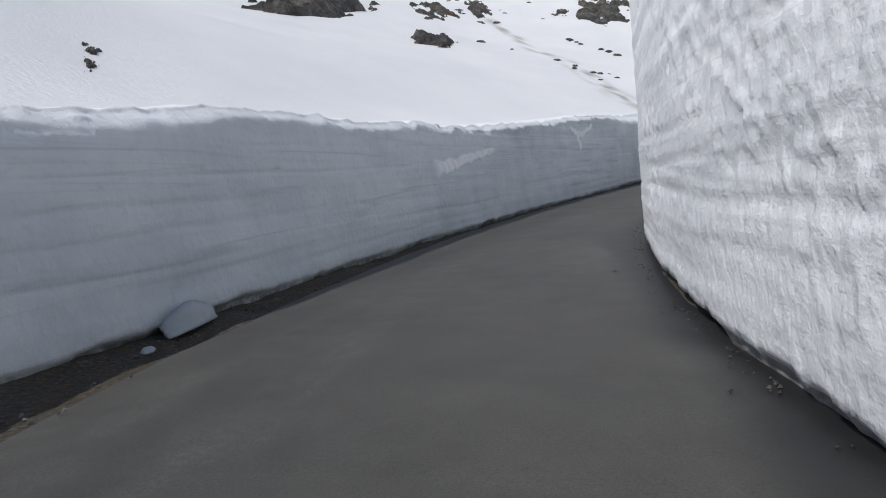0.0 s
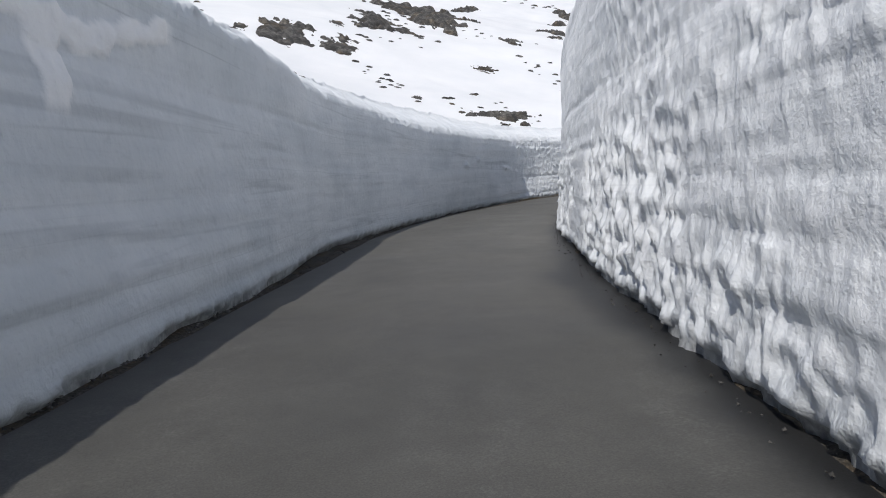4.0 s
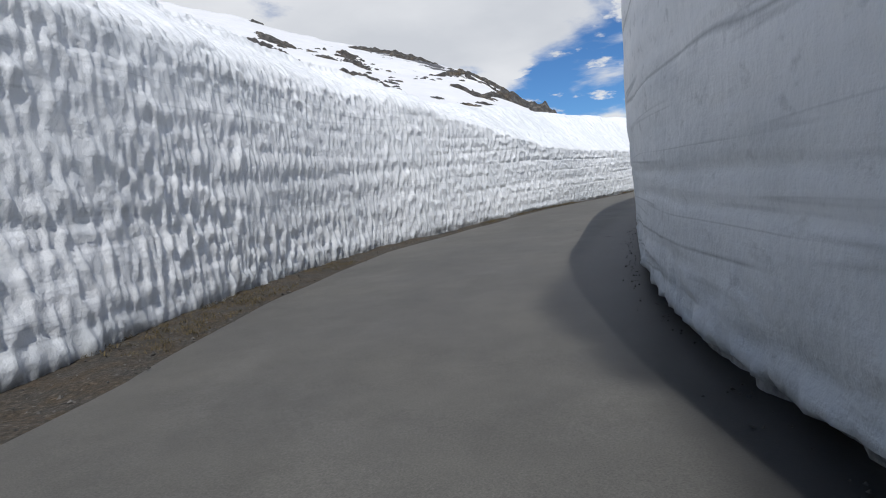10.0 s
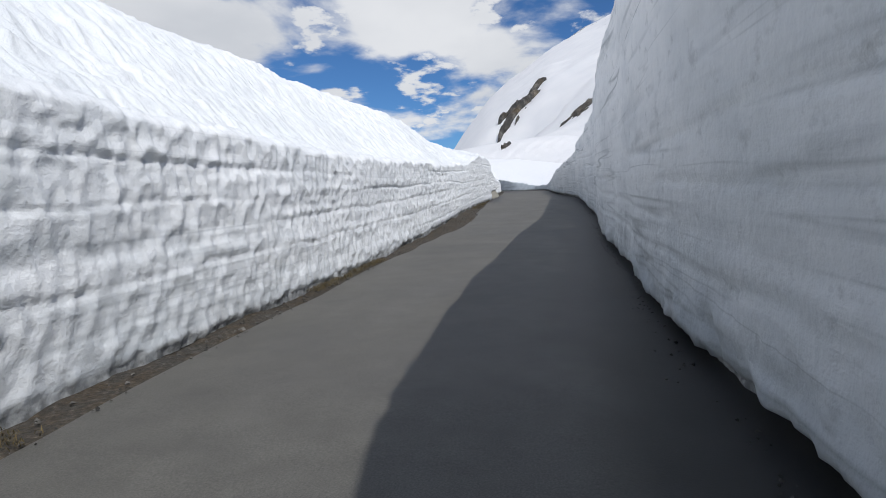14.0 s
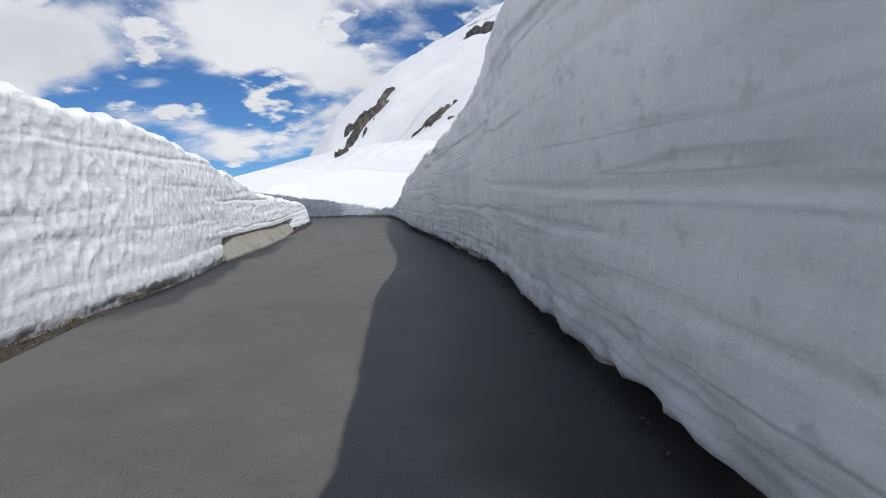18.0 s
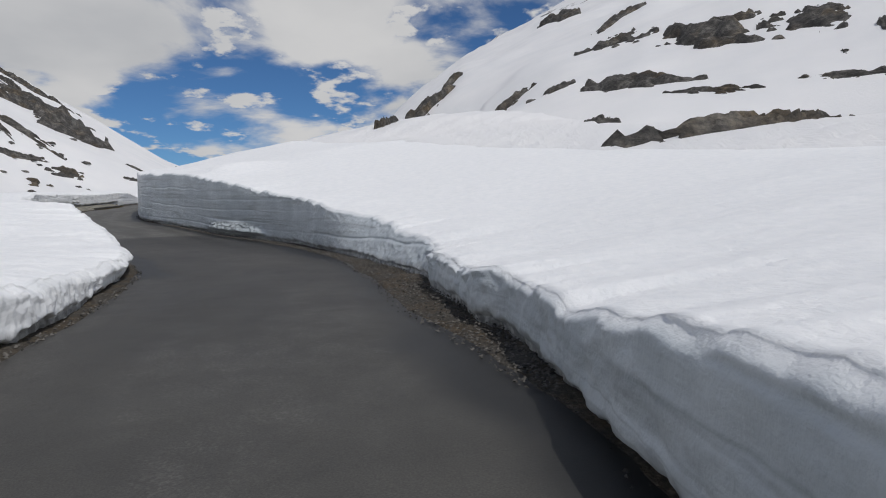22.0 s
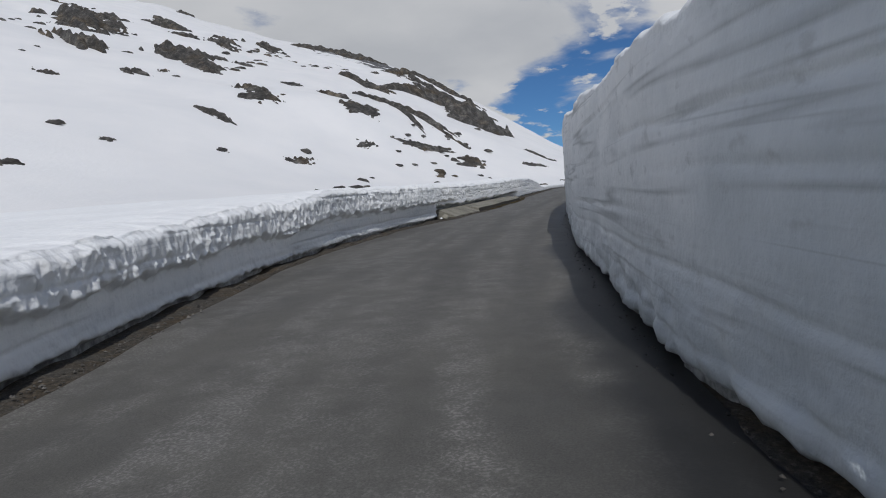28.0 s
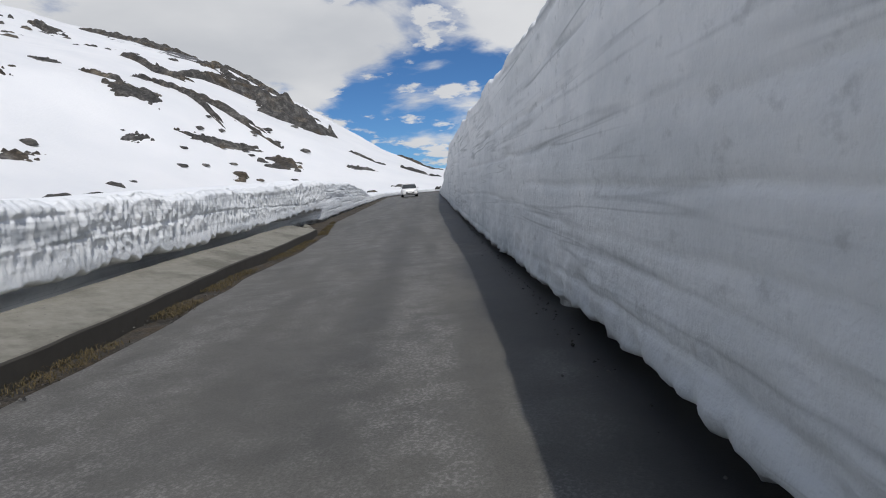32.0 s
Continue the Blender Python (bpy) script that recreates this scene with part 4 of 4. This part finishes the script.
# ---- rock outcrops on the slopes ----
ROCKS = (   # middle, half length and half depth, in metres
    "-29.4 58.1 0.2 1.2 0.8 -1.7/-31.1 62.3 0.2 1.2 0.5 -1.0",
    "-32.1 63.0 0.1 0.6 0.2 -0.5/-26.6 193.8 14.1 23.1 -2.0 13.5",
    "4.7 229.6 6.8 -1.4 0.3 15.5/3.7 172.1 8.0 10.0 0.1 8.5",
    "20.0 242.7 3.7 -6.3 1.4 17.0/64.7 240.1 8.3 -6.2 -4.5 -11.6",
    "80.4 233.5 6.0 -0.7 -2.5 -6.2/49.3 238.2 3.3 0.3 -1.0 -4.5",
    "115.8 274.7 10.6 -4.2 6.0 13.9/83.4 179.7 0.9 -1.2 0.8 1.7",
    "103.7 167.3 9.8 -0.2 -3.4 -4.9/67.4 241.7 7.1 -5.8 -4.8 -11.6",
    "79.7 233.6 6.6 -1.5 -3.2 -7.3/165.9 357.1 23.4 -4.9 9.4 19.7",
    "108.2 267.4 10.4 7.1 3.0 7.2/161.6 309.5 3.3 -15.0 8.2 15.1",
    "175.4 266.4 2.0 -2.3 2.2 3.2/132.8 224.7 4.7 -0.6 1.6 2.6",
    "251.2 438.3 13.2 2.3 5.0 8.5/89.9 258.2 2.2 -1.0 1.0 2.8",
    "131.0 223.1 3.3 -1.9 1.7 2.8/170.2 261.6 -0.1 -8.3 2.5 3.7",
    "234.4 313.6 3.3 -10.1 5.8 7.4/284.1 339.9 1.9 -31.9 12.6 14.3",
    "176.7 218.2 2.7 -1.1 1.9 2.1/131.5 319.8 9.2 -3.8 4.9 11.8",
    "86.1 241.8 3.7 -2.6 -2.7 -5.4/172.0 344.2 8.6 -22.9 13.6 26.5",
    "192.3 329.1 0.9 -5.8 2.1 3.5/407.0 449.6 4.0 -17.8 9.2 9.7",
    "240.1 259.8 -3.0 -20.8 10.5 10.5/333.8 410.3 0.8 -28.5 15.3 18.0",
    "443.5 487.9 3.7 -16.3 14.6 15.4/208.6 278.5 3.6 -1.2 3.2 4.0",
    "229.4 217.7 0.9 -4.5 2.9 2.5/241.1 186.0 1.7 -5.8 5.6 3.6",
    "328.4 328.8 4.3 -4.6 5.3 4.9/261.6 228.7 1.6 -2.3 2.7 2.1",
    "631.3 733.0 17.5 3.3 8.0 9.1/268.1 260.3 -0.7 -5.8 4.2 3.7",
    "272.5 256.3 1.7 -16.3 10.4 13.6/300.5 338.5 2.1 -9.6 6.7 10.6",
    "451.2 511.4 7.5 -12.8 10.6 14.5/272.2 328.7 2.6 -4.6 3.0 5.5",
    "251.4 275.0 2.2 -3.6 1.9 3.1/206.3 213.0 1.5 -2.0 1.4 2.6",
    "241.6 223.6 1.4 -0.8 1.5 2.1/245.9 193.9 0.8 -5.1 2.8 3.1",
    "285.6 219.8 2.4 -1.5 2.8 2.7/297.4 255.0 0.4 -4.9 3.5 3.9",
    "365.1 346.0 2.7 -9.5 6.3 7.5/526.1 478.2 6.9 -5.8 7.0 7.3",
    "281.6 199.0 -0.1 -7.2 2.7 2.4/267.9 176.9 6.1 -1.5 4.9 4.0",
    "380.4 207.9 34.1 -2.7 18.3 10.5/295.9 176.5 1.2 -11.6 3.4 2.3",
    "337.4 232.0 -3.8 -20.2 4.0 3.2/365.7 227.5 28.1 -4.1 9.0 6.2",
    "641.7 394.3 -11.9 -53.4 10.4 6.7/165.2 148.1 2.8 -1.8 -1.4 -2.6",
    "220.3 153.9 3.2 -0.4 1.6 1.6/251.4 163.2 3.3 -0.4 -1.7 -1.2",
    "272.6 163.6 8.9 -1.5 -2.0 -1.1/287.6 155.3 5.4 -2.5 -4.7 -2.3",
    "204.3 156.0 1.1 -0.3 0.9 1.1/185.1 156.6 0.9 -0.2 -0.6 -0.9",
    "217.8 173.7 1.2 -4.4 -1.5 -1.4/746.6 574.9 25.8 -29.7 12.6 10.4",
    "605.7 407.1 52.7 -1.5 9.7 7.0/260.8 149.1 1.7 -0.3 1.0 0.6",
    "315.6 149.5 4.9 -1.8 1.8 0.8/355.5 147.3 -0.0 -6.8 2.5 0.9",
    "264.1 150.8 1.3 -0.2 0.9 0.6/341.2 158.8 -0.4 -5.9 1.8 0.8",
    "359.2 54.0 17.3 -11.9 14.8 0.0/155.1 57.1 1.9 -0.8 1.7 0.1",
    "284.6 31.2 1.9 -8.8 6.3 -0.8/230.6 13.2 -13.8 -7.5 6.3 -2.0",
    "256.3 23.1 0.1 -5.8 4.4 -0.9/141.8 43.4 -0.6 -1.1 0.6 -0.1",
    "131.6 40.5 3.1 -6.4 1.4 -0.6/206.4 7.7 -7.3 -5.8 -1.5 0.6",
    "194.2 -5.4 -5.4 -3.7 -1.0 0.6/292.1 -0.2 -7.0 -7.6 9.4 -2.6",
    "255.7 -13.9 -15.3 -8.4 11.2 -4.9/607.9 -47.0 -33.0 -12.6 22.3 -4.4",
    "341.4 -17.3 3.6 -11.4 12.0 -3.5/238.2 -25.8 -7.8 -4.6 -9.4 5.0",
    "211.0 -24.4 -5.1 0.1 -6.8 4.8/206.2 -12.5 -0.9 -0.1 1.2 -0.8",
    "307.0 134.7 3.2 -2.0 1.3 0.5/438.1 254.5 10.0 -20.5 20.9 12.9",
    "357.4 193.0 14.7 -6.0 10.8 6.1/748.7 570.5 -20.1 -59.4 10.5 8.6",
    "737.8 625.7 10.4 -29.9 10.3 9.6/592.0 369.8 -20.4 -38.5 9.0 6.0",
    "294.2 189.4 -8.5 -21.6 3.0 2.3/649.5 252.8 -6.2 -21.5 5.7 2.0",
    "332.4 308.5 -2.2 -13.3 7.1 8.9/267.2 244.5 -0.0 -15.6 7.1 9.9",
    "296.8 269.6 1.5 -8.4 3.1 4.0/522.6 486.4 -0.7 -21.3 7.7 8.4",
    "242.0 184.2 0.5 -3.7 -2.0 -1.8/277.7 163.4 10.1 -1.7 -1.8 -1.0",
)


def outcrops():
    rng = np.random.RandomState(4)
    u, v = np.meshgrid(np.linspace(-1.3, 1.3, 48), np.linspace(-1.3, 1.3, 26))
    for text in ROCKS:
        for row in text.split("/"):
            x, y, ux, uy, vx, vy = (float(q) for q in row.split())
            seed = rng.randint(1000)
            X, Y = x + ux * u + vx * v, y + uy * u + vy * v
            z, _ = ground_height(X.ravel(), Y.ravel())
            size = math.hypot(ux, uy)
            thick = min(0.16 * size, 0.30 * math.hypot(vx, vy)) + 0.12
            uu = u * min(max(size / math.hypot(vx, vy) * 0.5, 1.0), 5.0)
            edge = 0.85 + 0.45 * fbm(uu * 1.6, v * 2.2, 4, seed) + 0.22 * noise2(u * 6, v * 6, seed + 9)
            rho = np.hypot(u, v) / np.maximum(edge, 0.25)
            body = np.clip(1 - rho**2 + 0.95 * np.minimum(fbm(uu * 1.8, v * 3.6, 3, seed + 40) - 0.1, 0.15), -0.6, 1)
            crag = 0.45 * fbm(u * 4.5, v * 3.5, 4, seed + 20)
            lift = thick * (np.sign(body) * np.abs(body) ** 0.6 * 0.9 + crag * (body > -0.2)) - 0.12 * thick
            P = np.stack([X, Y, z.reshape(X.shape) + lift], -1)
            nrm = np.cross(P[0, 1] - P[0, 0], P[1, 0] - P[0, 0])
            ob = sheet("rock_outcrop", P if nrm[2] > 0 else P[::-1], ROCK)
            tagged(ob, "dark grey rock outcrop showing through snow", "rock", "rocks on the snowy slopes")


outcrops()


def boulders():
    """Small stones and ledges that break the snow between the outcrops."""
    rng = np.random.RandomState(12)
    n = 2600
    az, r = rng.uniform(-35, 74, n), np.exp(rng.uniform(np.log(110), np.log(620), n))
    keep = (fbm(az * 0.16, np.log(r) * 3.2, 3, 95) > 0.52) | (rng.uniform(0, 1, n) < 0.02)
    az, r = np.radians(az[keep]), r[keep]
    x, y = CENTRE[0] + r * np.sin(az), CENTRE[1] + r * np.cos(az)
    z, _ = ground_height(x, y)
    V, F = [], []
    for a, rr, p in zip(az, r, np.stack([x, y, z], 1)):
        k, w = len(V), rng.uniform(0.5, 1.6) * (0.6 + rr / 300)
        t = np.array([math.cos(a), -math.sin(a), 0]); d = np.array([math.sin(a), math.cos(a), 0.25])
        jag = rng.uniform(0.55, 1.25, 9)
        for f, up in ((1.0, -0.25), (0.8, 0.12), (0.42, 0.26)):
            for i in range(9):
                g = i / 9 * 6.283
                V.append(p + t * w * f * math.cos(g) * jag[i] + d * w * f * 0.6 * math.sin(g) * jag[i] + (0, 0, up * w * rng.uniform(0.6, 1.2)))
        for ring in (0, 9):
            F += [(k + ring + i, k + ring + 9 + i, k + ring + 9 + (i + 1) % 9, k + ring + (i + 1) % 9) for i in range(9)]
        F.append(tuple(k + 18 + i for i in range(9))[::-1])
    me = bpy.data.meshes.new("boulders")
    me.from_pydata([tuple(v) for v in V], [], F)
    me.materials.append(ROCK)
    tagged(new("boulders", me), "small dark stones scattered over the snowy slopes", "rocks", kind="stuff")


boulders()


# ---- cracked asphalt beside the second barrier ----
TAR = plain("tar_crack", (0.014, 0.013, 0.012), 0.9)


def crack(points, width, seed):
    rng = np.random.RandomState(seed)
    s = np.arange(points[0, 0], points[-1, 0], 0.025)
    o = np.interp(s, points[:, 0], points[:, 1]) + 0.05 * fbm(s * 1.8, s * 0, 4, seed) + 0.035 * noise2(s * 5, s * 0, seed + 2) + 0.022 * noise2(s * 13, s * 0, seed + 3) + 0.014 * noise2(s * 31, s * 0, seed + 4)
    w = width * (0.3 + 0.9 * np.abs(noise2(s * 2.5, s * 0, seed + 5)) + 0.6 * np.abs(noise2(s * 17, s * 0, seed + 6)))
    P = np.stack([spot(s, o + w, 0.006), spot(s, o - w, 0.006)], 1)
    ob = sheet("road_crack", P[:, ::-1], TAR)
    tagged(ob, "dark ragged crack in the asphalt", "crack", "cracks in the road", "structure")


crack(table("157.5:1.98 159.5:2.01 160.6:2.05 161.8:1.93 162.9:1.88 165:1.92 166.3:2.0"), 0.008, 71)
crack(table("160.2:2.3 161.5:2.18 163:2.1 165:2.15 166.6:2.3"), 0.007, 72)
crack(table("161.2:2.08 162.5:2.2 164:2.32 165.6:2.4"), 0.005, 73)
crack(table("160.4:2.0 161.3:2.2 162.6:2.3 163.8:2.42"), 0.006, 77)
crack(table("161.6:1.95 162.4:2.12 163.4:2.05 164.4:2.2 165.4:2.1"), 0.005, 74)


def cross_crack(s, a, b, width, seed):
    """A crack across the road."""
    o = np.arange(a, b, 0.05)
    ss = s + 0.06 * fbm(o * 2.2, o * 0, 4, seed)
    w = width * (0.4 + 0.6 * np.abs(noise2(o * 3, o * 0, seed + 5)))
    ob = sheet("road_crack", np.stack([spot(ss, o, 0.006) - (TAN_AT(s) * w[:, None]), spot(ss, o, 0.006) + (TAN_AT(s) * w[:, None])], 1), TAR)
    tagged(ob, "dark thin crack across the asphalt", "crack", "cracks in the road", "structure")


def TAN_AT(s):
    return np.r_[TAN[int((s - S[0]) / STEP)], 0.0][None]


cross_crack(165.6, 0.9, 2.3, 0.007, 75)
cross_crack(161.85, -1.25, 0.25, 0.007, 76)


# ---- small dark stains on the asphalt ----
def stain(s, off, length, width, seed):
    a = np.linspace(0, 2 * math.pi, 28, endpoint=False)
    r = 1 + 0.4 * noise2(np.cos(a) * 2 + seed, np.sin(a) * 2, seed)
    P = np.stack([spot(s + 0 * a, off + 0 * a, 0.005), spot(s + np.cos(a) * r * length, off + np.sin(a) * r * width, 0.005)], 0)
    k = np.concatenate([P, P[:, :1]], 1)
    t_ = TAN[int((s - S[0]) / STEP)]
    k[1, :, :2] = (spot(np.array([s]), np.array([off]))[0][:2] + np.r_[np.cos(a) * r, r[0]][:, None] * t_ * length + np.r_[np.sin(a) * r, 0][:, None] * LEFT[int((s - S[0]) / STEP)] * width)
    ob = sheet("road_stain", k[::-1], TAR)
    tagged(ob, "small dark damp stain on the asphalt", "stain", "stains on the road", "structure")


for s_, off_, length_, width_ in ((72.4, -0.02, 0.03, 0.015), (73.1, -0.10, 0.05, 0.02), (73.0, -0.05, 0.02, 0.03), (71.5, -0.89, 0.025, 0.08), (8.3, -1.12, 0.05, 0.04), (118.6, 1.15, 0.04, 0.03), (124.5, 0.35, 0.04, 0.03)):
    stain(s_, off_, length_, width_, 3 + int(10 * s_) % 17)
rng_ = random.Random(8)
for s_, spread, count in ((47.6, 0.5, 9), (45.7, 0.5, 10), (21.4, 1.3, 12), (23.6, 0.5, 4)):      # mud dropped beside the inner wall
    for _ in range(count):
        q = s_ + rng_.uniform(-spread, spread)
        stain(q, -1.08 - 0.3 * rng_.random() - 0.1 * (q < 30), rng_.uniform(0.012, 0.05), rng_.uniform(0.02, 0.085), rng_.randrange(3, 30))


# ---- fallen pieces at the foot of the snow ----
ICE = plain("grey_ice", (0.36, 0.405, 0.44), 0.45)


def fallen_piece(name, s, off, size, tilt, mat, label, category, seed):
    """A rough, rounded lump: a ball pressed to its size, dented by noise and cut flat below."""
    bm = bmesh.new()
    bmesh.ops.create_icosphere(bm, subdivisions=4, radius=1)
    for q in bm.verts:
        n = 1 + 0.16 * noise.noise(q.co * 1.6 + Vector((seed, 0, 0))) + 0.07 * noise.noise(q.co * 5 + Vector((0, seed, 0)))
        q.co = Vector((q.co.x * size[0] * n, q.co.y * size[1] * n, max(q.co.z * n, -0.25) * size[2]))
    ob = part(name, bm, mat, None, label, True)
    tagged(ob, category=category)
    k = int((s - S[0]) / STEP)
    ob.matrix_world = Matrix.Translation(spot(np.array([s]), np.array([off]), 0.2 * size[2])[0]) @ Matrix.Rotation(math.atan2(TAN[k][1], TAN[k][0]), 4, "Z") @ Matrix.Rotation(tilt, 4, "X")


fallen_piece("ice_slab", 6.1, 3.38, (0.48, 0.13, 0.225), radians(-16), ICE, "grey slab of ice leaning at the snow wall's foot", "ice", 3)
fallen_piece("snow_lump", 5.2, 3.25, (0.07, 0.06, 0.04), 0, ICE, "small grey lump of snow fallen on the dark verge", "snow lump", 5)
fallen_piece("snow_lump", 193.3, 3.92, (0.09, 0.06, 0.05), 0, SNOW_CUT, "white lump of snow beside the broken barrier end", "snow lump", 7)
fallen_piece("concrete_chunk", 193.7, 3.85, (0.22, 0.14, 0.14), radians(12), CONCRETE, "broken chunk of concrete beside the barrier's end", "rubble", 9)


# ---- white car far along the road ----
def car(s, off, turn):
    WHITE, GLASS, TYRE, RIM = plain("white_paint", (0.80, 0.80, 0.80), 0.25), plain("car_glass", (0.03, 0.035, 0.04), 0.08), plain("tyre_rubber", (0.02, 0.02, 0.02), 0.9), plain("alloy", (0.55, 0.55, 0.56), 0.35, 0.8)
    LAMP, RED, BAR = plain("headlamp_glass", (0.65, 0.68, 0.70), 0.1), plain("grille_black", (0.02, 0.02, 0.022), 0.5), plain("plate_white", (0.7, 0.7, 0.68), 0.5)
    p = spot(np.array([s]), np.array([off]))[0]
    ob = thing("car", p, "white hatchback car facing along the snowy road", "car")
    ob.rotation_euler = (0, 0, turn)
    # body: rings from nose (-y faces the viewer) to tail
    prof = ((-2.05, .35, .62, .72), (-1.98, .25, .78, .80), (-1.5, .22, .88, .86), (-.9, .2, .93, .88), (0, .2, .93, .89), (1.2, .2, .95, .88), (1.8, .25, .95, .85), (2.0, .35, .85, .76))
    bm = bmesh.new()
    loft(bm, [[(-w, y, lo + .1), (-w * .9, y, lo), (w * .9, y, lo), (w, y, lo + .1), (w, y, hi - .15), (w * .88, y, hi), (-w * .88, y, hi), (-w, y, hi - .15)] for y, lo, hi, w in prof])
    part("body", bm, WHITE, ob, smooth_faces=False)
    bm = bmesh.new()
    loft(bm, [[(-w, y, z0), (w, y, z0), (w * .82, y + dy, z1), (-w * .82, y + dy, z1)] for y, dy, z0, z1, w in ((-.95, .55, .9, 1.36, .80), (-.3, .05, .9, 1.44, .82), (.9, 0, .9, 1.45, .82), (1.75, -.25, .9, 1.36, .78))])
    part("cabin_glass", bm, GLASS, ob)
    bm = bmesh.new()
    loft(bm, [[(-w, y, 1.40 + z), (w, y, 1.40 + z), (w * .95, y, 1.47 + z), (-w * .95, y, 1.47 + z)] for y, z, w in ((-.42, -.03, .68), (.2, 0, .70), (.9, 0, .70), (1.5, -.05, .66))])
    part("roof", bm, WHITE, ob)
    for x in (-.78, .78):
        for y in (-1.3, 1.3):
            bm = bmesh.new()
            bmesh.ops.create_cone(bm, cap_ends=True, segments=24, radius1=.31, radius2=.31, depth=.2, matrix=Matrix.Translation((x, y, .31)) @ Matrix.Rotation(math.pi / 2, 4, "Y"))
            tyre = part("tyre", bm, TYRE, ob)
            bm = bmesh.new()
            bmesh.ops.create_cone(bm, cap_ends=True, segments=16, radius1=.2, radius2=.17, depth=.03, matrix=Matrix.Translation((x * 1.14, y, .31)) @ Matrix.Rotation(math.pi / 2, 4, "Y"))
            part("rim", bm, RIM, tyre)
        bm = bmesh.new(); block(bm, (.34, .12, .15), (x * .74, -1.99, .66), .03); part("headlight", bm, LAMP, ob)
        bm = bmesh.new(); block(bm, (.16, .10, .12), (x * 1.22, -.72, .98), .03); part("mirror", bm, WHITE, ob)
    bm = bmesh.new(); block(bm, (.9, .06, .16), (0, -2.05, .42), .02); part("grille", bm, RED, ob)
    bm = bmesh.new(); block(bm, (.5, .02, .11), (0, -2.09, .47)); part("plate", bm, BAR, ob)


car(267.0, 1.9, radians(-69 + 2))


# ---- loose bits: gravel on the verges, dry grass, clods by the walls ----
def scatter(name, label, category, count, place, sizes, mat, seed, grass=False):
    rng = np.random.RandomState(seed)
    V, F = [], []
    s, side = place(rng, count)
    pts = spot(s, side)
    for p in pts:
        k = len(V)
        if grass:
            n = rng.randint(5, 9)
            for _ in range(n):
                a, L, t = rng.uniform(0, 6.28), rng.uniform(*sizes), rng.uniform(0.2, 1.1)
                b = p + np.r_[rng.normal(0, 0.035, 2), 0]
                d = np.array([math.cos(a), math.sin(a), 0]); e = np.array([-d[1], d[0], 0]) * 0.003
                k = len(V)
                V += [b - e, b + e, b + d * L * t * .5 + (0, 0, L * .42) + e * .7, b + d * L * t * .5 + (0, 0, L * .42) - e * .7, b + d * L * (t + .3) + (0, 0, L * .28)]
                F += [(k, k + 1, k + 2, k + 3), (k + 3, k + 2, k + 4)]
        else:
            r = rng.uniform(*sizes) * rng.uniform(0.5, 1.0)
            q = rng.normal(0, 1, (6, 3)) * 0.18 + np.array([(1, 0, 0), (0, 1, 0), (-1, 0, 0), (0, -1, 0), (0, 0, .7), (0, 0, -.5)])
            V += list(p + q * r + (0, 0, r * .15))
            F += [(k + a, k + b, k + 4) for a, b in ((0, 1), (1, 2), (2, 3), (3, 0))] + [(k + b, k + a, k + 5) for a, b in ((0, 1), (1, 2), (2, 3), (3, 0))]
    me = bpy.data.meshes.new(name)
    me.from_pydata([tuple(v) for v in V], [], F)
    me.materials.append(mat)
    tagged(new(name, me), label, category, kind="stuff")


def stone_material(name, a, b):
    m, nt, bs = material(name, 0.95)
    g = nt.nodes.new("ShaderNodeNewGeometry")
    links(nt, (ramp(nt, g.outputs["Random Per Island"], (0.0, a), (1.0, b)), bs.inputs["Base Color"]))
    return m


STONES = stone_material("loose_stone", (0.022, 0.021, 0.019), (0.15, 0.142, 0.13))
GRASS = stone_material("dry_grass", (0.045, 0.038, 0.016), (0.15, 0.112, 0.05))
CLOD = stone_material("wet_dirt", (0.02, 0.019, 0.017), (0.09, 0.085, 0.078))


def on_right_gravel(rng, n):
    s = rng.uniform(139, 166, n)
    e, b = at(s, RIGHT_EDGE), at(s, RIGHT_BASE, RIGHT_BASE_2)
    return s, -(e - 0.15 + rng.power(1.4, n) * (b - e + 0.2))


def on_left_verge(rng, n):
    s = rng.uniform(-2, 205, n)
    e, b = at(s, LEFT_EDGE), at(s, LEFT_BASE, LEFT_BASE_2)
    return s, e - 0.06 + rng.uniform(0, 1, n) * np.maximum(np.minimum(b - e, 0.9), 0.1)


def on_grass(rng, n):
    s = np.concatenate([rng.uniform(56, 92, n // 2), rng.uniform(108, 120, n // 8), rng.uniform(199.5, 222, n - n // 2 - n // 8)])
    e, b = at(s, LEFT_EDGE), np.where(s > 190, at(s, THIRD), at(s, LEFT_BASE, LEFT_BASE_2))
    k = noise2(s * 0.9, s * 0, 81) > -0.25
    s, e, b = s[k], e[k], b[k]
    return s, e + 0.02 + rng.uniform(0.05, 0.95, len(s)) * np.maximum(b - e, 0.1)


def by_right_wall(rng, n):
    s = rng.uniform(0, 215, n)
    return s, -(at(s, RIGHT_BASE, RIGHT_BASE_2) - 0.02 - np.abs(rng.normal(0, 0.10, n)))


scatter("gravel", "scattered grey stones on the road's gravel edge", "gravel", 9000, on_right_gravel, (0.006, 0.024), STONES, 5)
scatter("gravel", "small dark stones along the outer verge", "gravel", 5200, on_left_verge, (0.006, 0.03), STONES, 6)
scatter("grass", "flattened dry brown grass at the road's edge", "grass", 5200, on_grass, (0.03, 0.09), GRASS, 7, grass=True)
scatter("dirt_crumbs", "dark wet dirt crumbs at the snow wall's foot", "dirt", 2400, by_right_wall, (0.006, 0.022), CLOD, 8)
